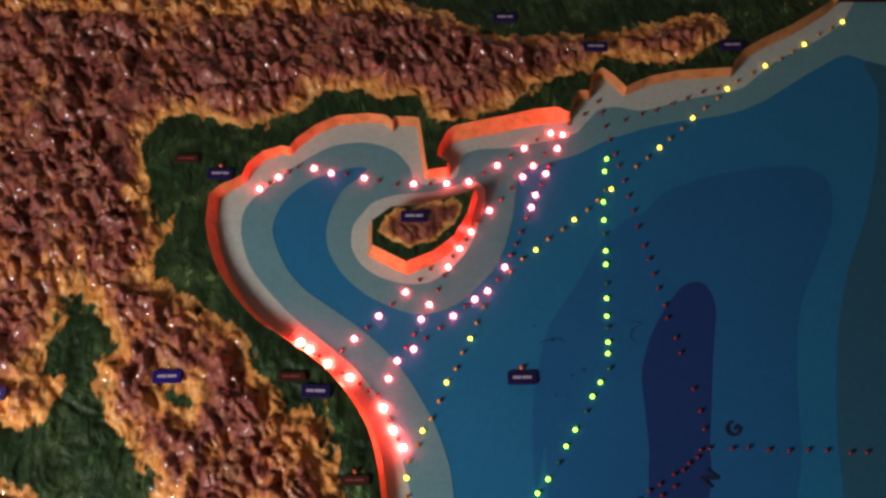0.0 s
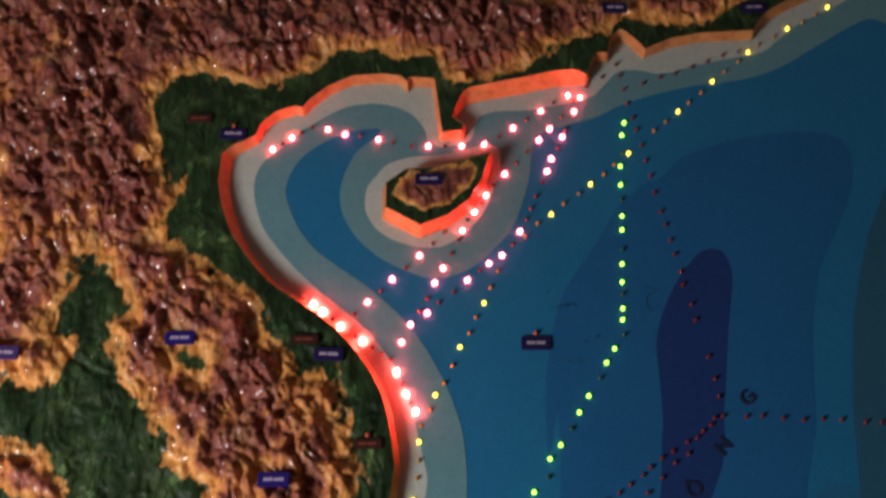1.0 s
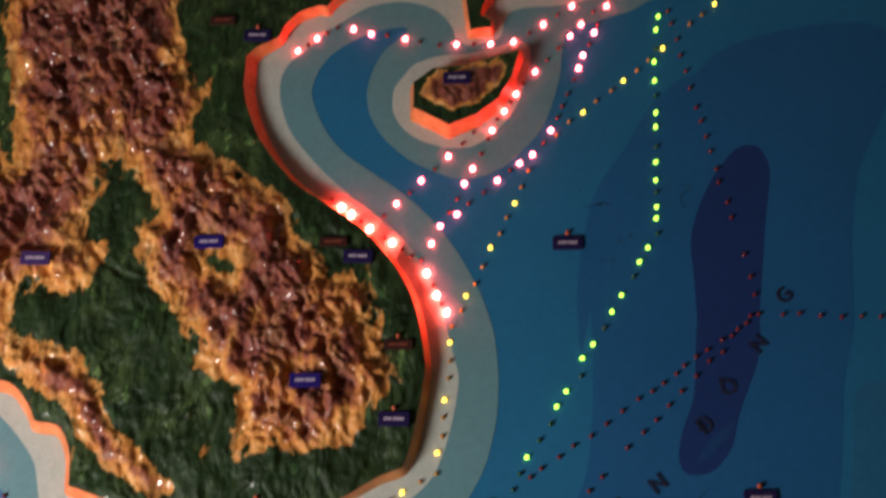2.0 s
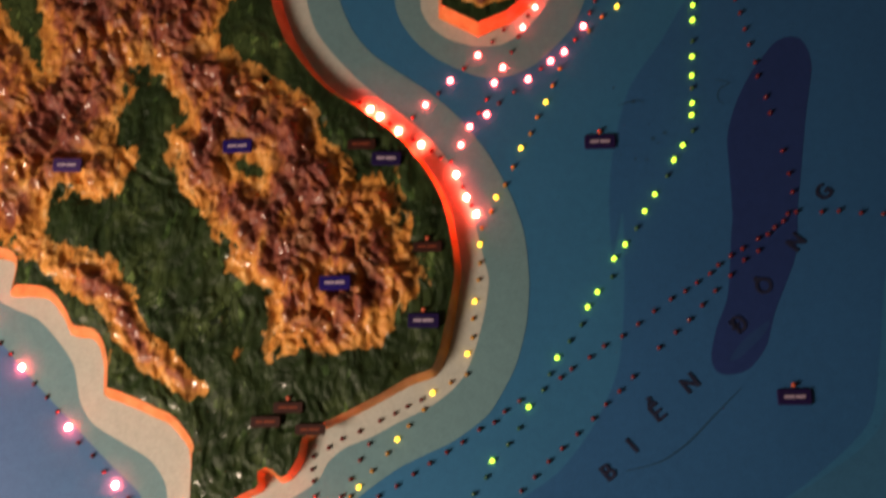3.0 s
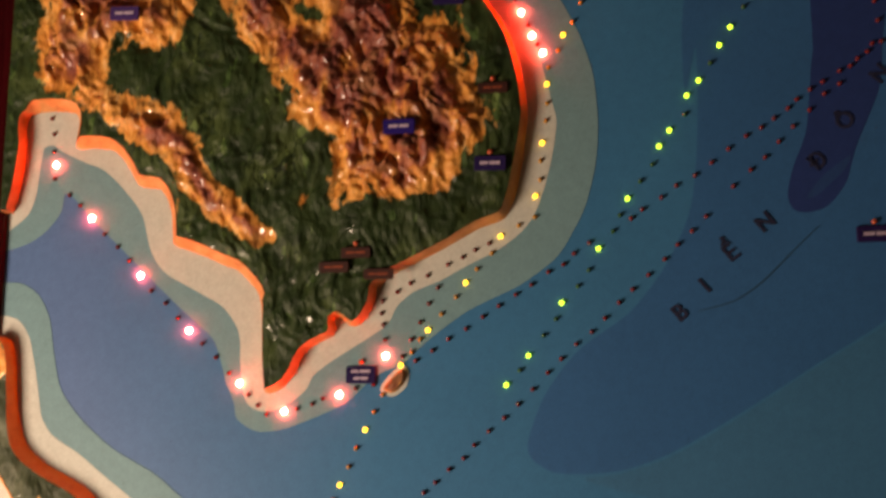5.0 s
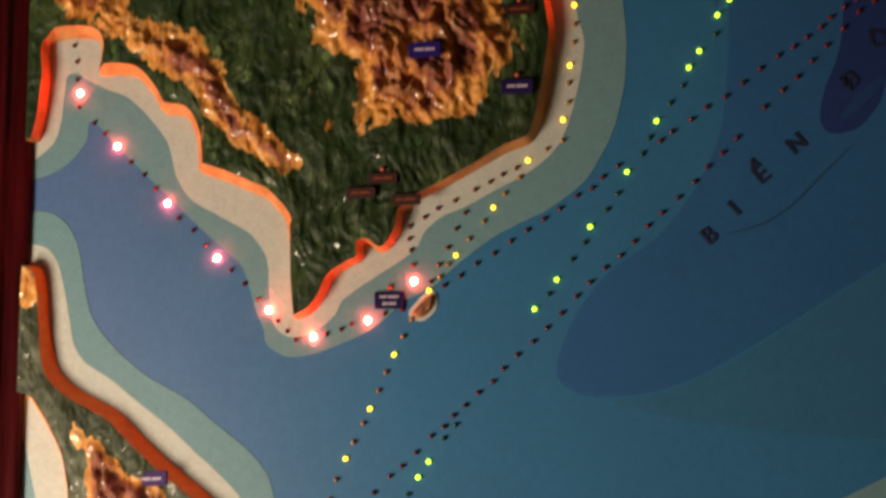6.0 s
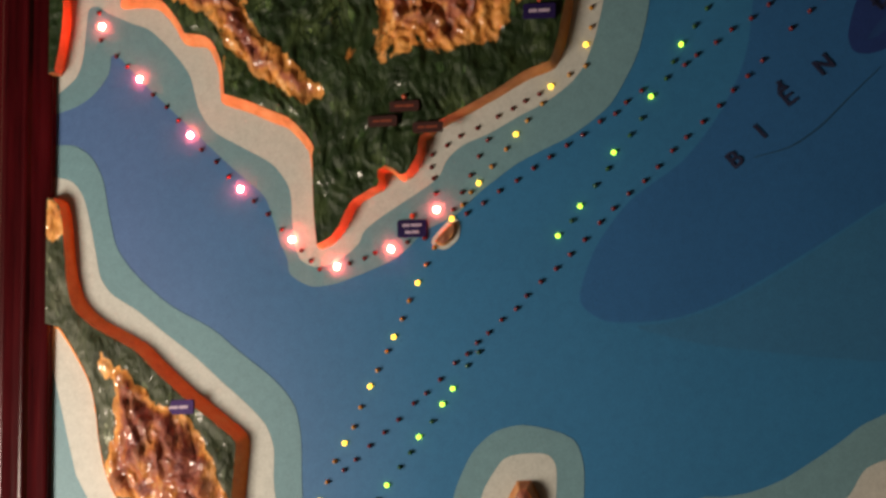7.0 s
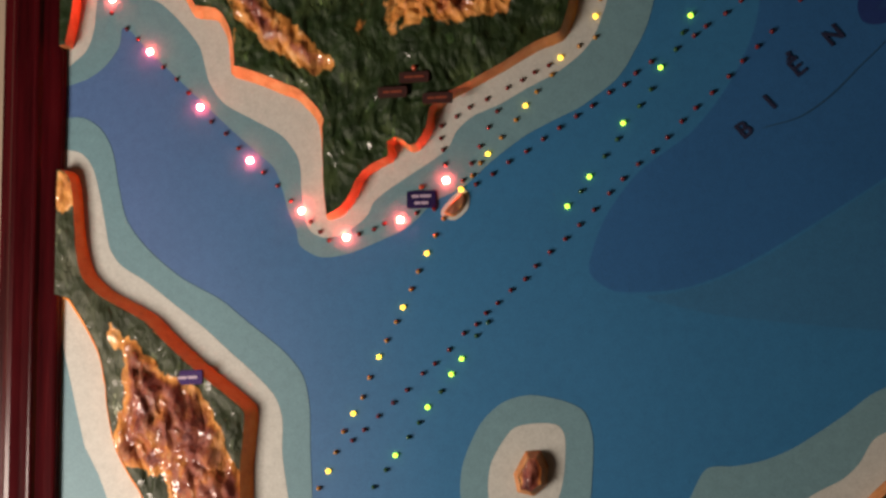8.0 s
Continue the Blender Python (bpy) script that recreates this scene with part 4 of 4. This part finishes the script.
R_COAST = [
    (-0.193, 1.5335), (-0.18, 1.5245), (-0.1675, 1.5145), (-0.155, 1.5045), (-0.144, 1.494), (-0.125, 1.481),
    (-0.116, 1.475), (-0.103, 1.466), (-0.092, 1.457), (-0.08, 1.451), (-0.073, 1.434), (-0.065, 1.418),
    (-0.061, 1.405), (-0.055, 1.394), (-0.049, 1.383),
]
R_GULF = [
    (-0.647, 1.33), (-0.643, 1.31), (-0.642, 1.288), (-0.638, 1.271), (-0.639, 1.254), (-0.619, 1.233),
    (-0.605, 1.22), (-0.589, 1.204), (-0.572, 1.184), (-0.555, 1.168), (-0.54, 1.151), (-0.525, 1.133),
    (-0.511, 1.115), (-0.493, 1.1), (-0.478, 1.082), (-0.463, 1.067), (-0.447, 1.052), (-0.43, 1.036),
    (-0.414, 1.018), (-0.401, 1.006), (-0.39, 0.993), (-0.379, 0.981), (-0.369, 0.971), (-0.348, 0.974),
    (-0.333, 0.977), (-0.316, 0.982), (-0.304, 0.988), (-0.285, 0.992), (-0.266, 0.999), (-0.246, 1.003),
]
R_TIP = [
    (-0.233, 1.053), (-0.232, 1.035),
]
Y_NORTH = [
    (0.632, 2.053), (0.611, 2.04), (0.589, 2.027), (0.564, 2.009), (0.543, 1.994), (0.521, 1.98),
    (0.497, 1.968), (0.475, 1.953), (0.449, 1.938), (0.433, 1.925), (0.416, 1.908), (0.394, 1.89),
    (0.374, 1.873), (0.356, 1.854), (0.336, 1.836), (0.319, 1.821), (0.3, 1.804), (0.282, 1.789),
    (0.243, 1.752), (0.222, 1.734), (0.206, 1.718), (0.187, 1.703), (0.17, 1.688), (0.149, 1.672),
    (0.131, 1.656), (0.112, 1.642), (0.095, 1.623), (0.057, 1.572), (0.047, 1.549), (0.038, 1.527),
    (0.027, 1.507), (0.018, 1.485), (0.006, 1.467), (-0.004, 1.442), (-0.014, 1.419), (-0.025, 1.404),
    (-0.031, 1.385), (-0.043, 1.365), (-0.045, 1.345),
]
Y_SOUTH = [
    (-0.045, 1.322), (-0.047, 1.301), (-0.052, 1.275), (-0.054, 1.254), (-0.055, 1.232), (-0.061, 1.213),
    (-0.062, 1.189), (-0.08, 1.18), (-0.101, 1.168), (-0.111, 1.149), (-0.128, 1.131), (-0.141, 1.116),
    (-0.152, 1.1), (-0.169, 1.081), (-0.184, 1.063), (-0.193, 1.053), (-0.202, 1.039), (-0.215, 1.024),
]
Y_END = [
    (-0.235, 0.992), (-0.245, 0.973), (-0.255, 0.953), (-0.265, 0.933), (-0.273, 0.913), (-0.283, 0.893),
    (-0.291, 0.877), (-0.302, 0.856), (-0.311, 0.838), (-0.322, 0.815), (-0.33, 0.793), (-0.341, 0.775),
    (-0.352, 0.755), (-0.361, 0.732), (-0.37, 0.711), (-0.381, 0.692),
]
G_NORTH = [
    (0.241, 1.802), (0.236, 1.781), (0.234, 1.751), (0.23, 1.731), (0.228, 1.702), (0.227, 1.679),
    (0.226, 1.654), (0.224, 1.633), (0.222, 1.604), (0.22, 1.583), (0.218, 1.557), (0.217, 1.54),
    (0.216, 1.52), (0.214, 1.504), (0.214, 1.483), (0.201, 1.465), (0.189, 1.446), (0.18, 1.426),
    (0.164, 1.403), (0.151, 1.382), (0.14, 1.361), (0.126, 1.341), (0.112, 1.324), (0.109, 1.302),
    (0.091, 1.284), (0.079, 1.266), (0.071, 1.245), (0.057, 1.226),
]
G_SOUTH = [
    (0.042, 1.207), (0.033, 1.188), (0.025, 1.17), (0.008, 1.151), (-0.003, 1.127), (-0.016, 1.109),
    (-0.034, 1.091), (-0.041, 1.073), (-0.055, 1.055), (-0.072, 1.033), (-0.082, 1.017), (-0.097, 1.001),
    (-0.187, 0.875), (-0.2, 0.86), (-0.217, 0.835), (-0.229, 0.818), (-0.241, 0.799), (-0.256, 0.782),
    (-0.266, 0.765), (-0.278, 0.749), (-0.293, 0.729), (-0.304, 0.713), (-0.318, 0.694),
]
D_EAST = [
    (0.238, 1.902), (0.241, 1.882), (0.245, 1.858), (0.248, 1.834), (0.254, 1.81), (0.257, 1.79),
    (0.262, 1.765), (0.265, 1.74), (0.27, 1.716), (0.273, 1.69), (0.279, 1.661), (0.283, 1.641),
    (0.287, 1.618), (0.291, 1.597), (0.296, 1.572), (0.297, 1.553), (0.305, 1.525), (0.308, 1.504),
    (0.318, 1.454), (0.323, 1.425), (0.325, 1.402),
]
D_SHORE = [
    (0.274, 1.869), (0.3, 1.88), (0.322, 1.887), (0.347, 1.898), (0.371, 1.908), (0.395, 1.919),
    (0.419, 1.926),
]
D_RIGHT = [
    (0.327, 1.377), (0.356, 1.376), (0.376, 1.377), (0.401, 1.374), (0.426, 1.372), (0.45, 1.373),
    (0.473, 1.372), (0.502, 1.369), (0.522, 1.369),
]
D_UPPER = [
    (0.317, 1.375), (0.311, 1.366), (0.3, 1.358), (0.292, 1.35), (0.28, 1.345), (0.261, 1.333),
    (0.247, 1.325), (0.232, 1.314), (0.222, 1.304), (0.206, 1.293), (0.192, 1.283), (0.175, 1.274),
    (0.155, 1.26), (0.136, 1.245), (0.117, 1.231), (0.096, 1.22), (0.079, 1.207), (0.058, 1.194),
    (0.045, 1.184), (-0.002, 1.158), (-0.019, 1.146), (-0.031, 1.134), (-0.048, 1.126), (-0.067, 1.112),
    (-0.085, 1.101), (-0.104, 1.089), (-0.122, 1.077), (-0.141, 1.064), (-0.161, 1.053), (-0.179, 1.04),
    (-0.198, 1.029),
]
D_LOWER = [
    (0.279, 1.33), (0.262, 1.319), (0.245, 1.301), (0.226, 1.283), (0.21, 1.266), (0.194, 1.249),
    (0.178, 1.235), (0.158, 1.217), (0.127, 1.184), (0.111, 1.168), (0.095, 1.153), (0.08, 1.137),
    (0.062, 1.12), (0.044, 1.104), (0.029, 1.09), (0.013, 1.073), (-0.002, 1.058), (-0.019, 1.045),
    (-0.036, 1.029), (-0.051, 1.014), (-0.068, 0.996), (-0.084, 0.98), (-0.1, 0.965), (-0.117, 0.951),
    (-0.133, 0.936), (-0.145, 0.922), (-0.161, 0.91), (-0.176, 0.896), (-0.189, 0.885), (-0.2, 0.873),
    (-0.214, 0.863), (-0.231, 0.845), (-0.247, 0.83), (-0.261, 0.819), (-0.279, 0.801), (-0.295, 0.787),
    (-0.312, 0.772), (-0.328, 0.757), (-0.342, 0.745),
]
D_CAPE = [
    (-0.114, 1.16), (-0.13, 1.153), (-0.144, 1.145), (-0.161, 1.137), (-0.184, 1.125), (-0.204, 1.117),
    (-0.219, 1.107), (-0.236, 1.097), (-0.237, 1.083), (-0.235, 1.07),
]
D_CAPE_SEAWARD = [
    (-0.173, 1.111), (-0.183, 1.093), (-0.193, 1.072), (-0.203, 1.053), (-0.213, 1.034),
]


def bulb_mesh(mat, long=0.0046, r=0.0025):
    """A small domed lamp with a flange at its foot."""
    bm = bmesh.new()
    prof = [(r * 1.22, 0.0), (r * 1.22, 0.001), (r, 0.0013), (r, long - r * 0.9)]
    prof += [(r * math.cos(radians(a)), long - r * 0.9 + r * 0.9 * math.sin(radians(a))) for a in (30, 58)]
    rings = [[bm.verts.new((q * math.cos(i * math.pi / 5), -h, q * math.sin(i * math.pi / 5))) for i in range(10)] for q, h in prof]
    for a, b in zip(rings, rings[1:]):
        for i in range(10):
            bm.faces.new((a[i], a[(i + 1) % 10], b[(i + 1) % 10], b[i]))
    tip = bm.verts.new((0, -long, 0))
    for i in range(10):
        bm.faces.new((rings[-1][i], rings[-1][(i + 1) % 10], tip))
    bmesh.ops.recalc_face_normals(bm, faces=bm.faces[:])
    me = bpy.data.meshes.new("route_light")
    bm.to_mesh(me)
    bm.free()
    me.materials.append(mat)
    me.shade_smooth()
    return me


BULBS = {k: bulb_mesh(m, r=0.0027) if k in ("red", "bright") else bulb_mesh(m, r=0.0022) for k, m in (("red", RED_ON), ("bright", RED_BRIGHT), ("red_off", RED_OFF), ("yellow", YELLOW_ON), ("yellow_off", YELLOW_OFF), ("green", GREEN_ON), ("green_off", GREEN_OFF))}
rnd = random.Random(11)


def route(points, colour, lit, group, strong=False):
    """The lamps of one route; a 1 in lit marks each that burns."""
    for (u, v), burns in zip(points, lit or "0" * len(points)):
        on = burns == "1"
        ob = new("route_light", BULBS[("bright" if strong else colour) if on else colour + "_off"])
        ob.matrix_basis = pose(u, -0.0005, v, rnd.uniform(-9, 9), 0, rnd.uniform(-9, 9))
        tagged(ob, ("glowing %s lamp set in the painted sea" if on else "unlit dark %s lamp set in the painted sea") % colour, "signal lamp", group)


route(R_BAY, "red", "1010011010010110101010100", "red coast route lights")
route(R_INNER, "red", "01010100010101001101", "red coast route lights")
route(R_MID, "red", "110011001", "red coast route lights")
route(R_OUTER, "red", "100101101000011010", "red coast route lights")
route(R_COAST, "red", "011010100010101", "red coast route lights", True)
route(R_GULF, "red", "000100010001000100010001000100", "red gulf route lights", True)
route(R_TIP, "red", "01", "red gulf route lights", True)
route(Y_NORTH, "yellow", "100100100100100100100100100001001001001", "yellow route lights")
route(Y_SOUTH, "yellow", "001001001001001001", "yellow route lights")
route(Y_END, "yellow", "0010010010010010", "yellow route lights")
route(G_NORTH, "green", "1101101101101101101101101100", "green route lights")
route(G_SOUTH, "green", "10010010010100110100100", "green route lights")
route(D_EAST, "red", "", "unlit sea route lights")
route(D_SHORE, "red", "", "unlit sea route lights")
route(D_RIGHT, "red", "", "unlit sea route lights")
route(D_UPPER, "red", "", "unlit sea route lights")
route(D_LOWER, "red", "", "unlit sea route lights")
route(D_CAPE, "red", "", "unlit sea route lights")
route(D_CAPE_SEAWARD, "red", "", "unlit sea route lights")
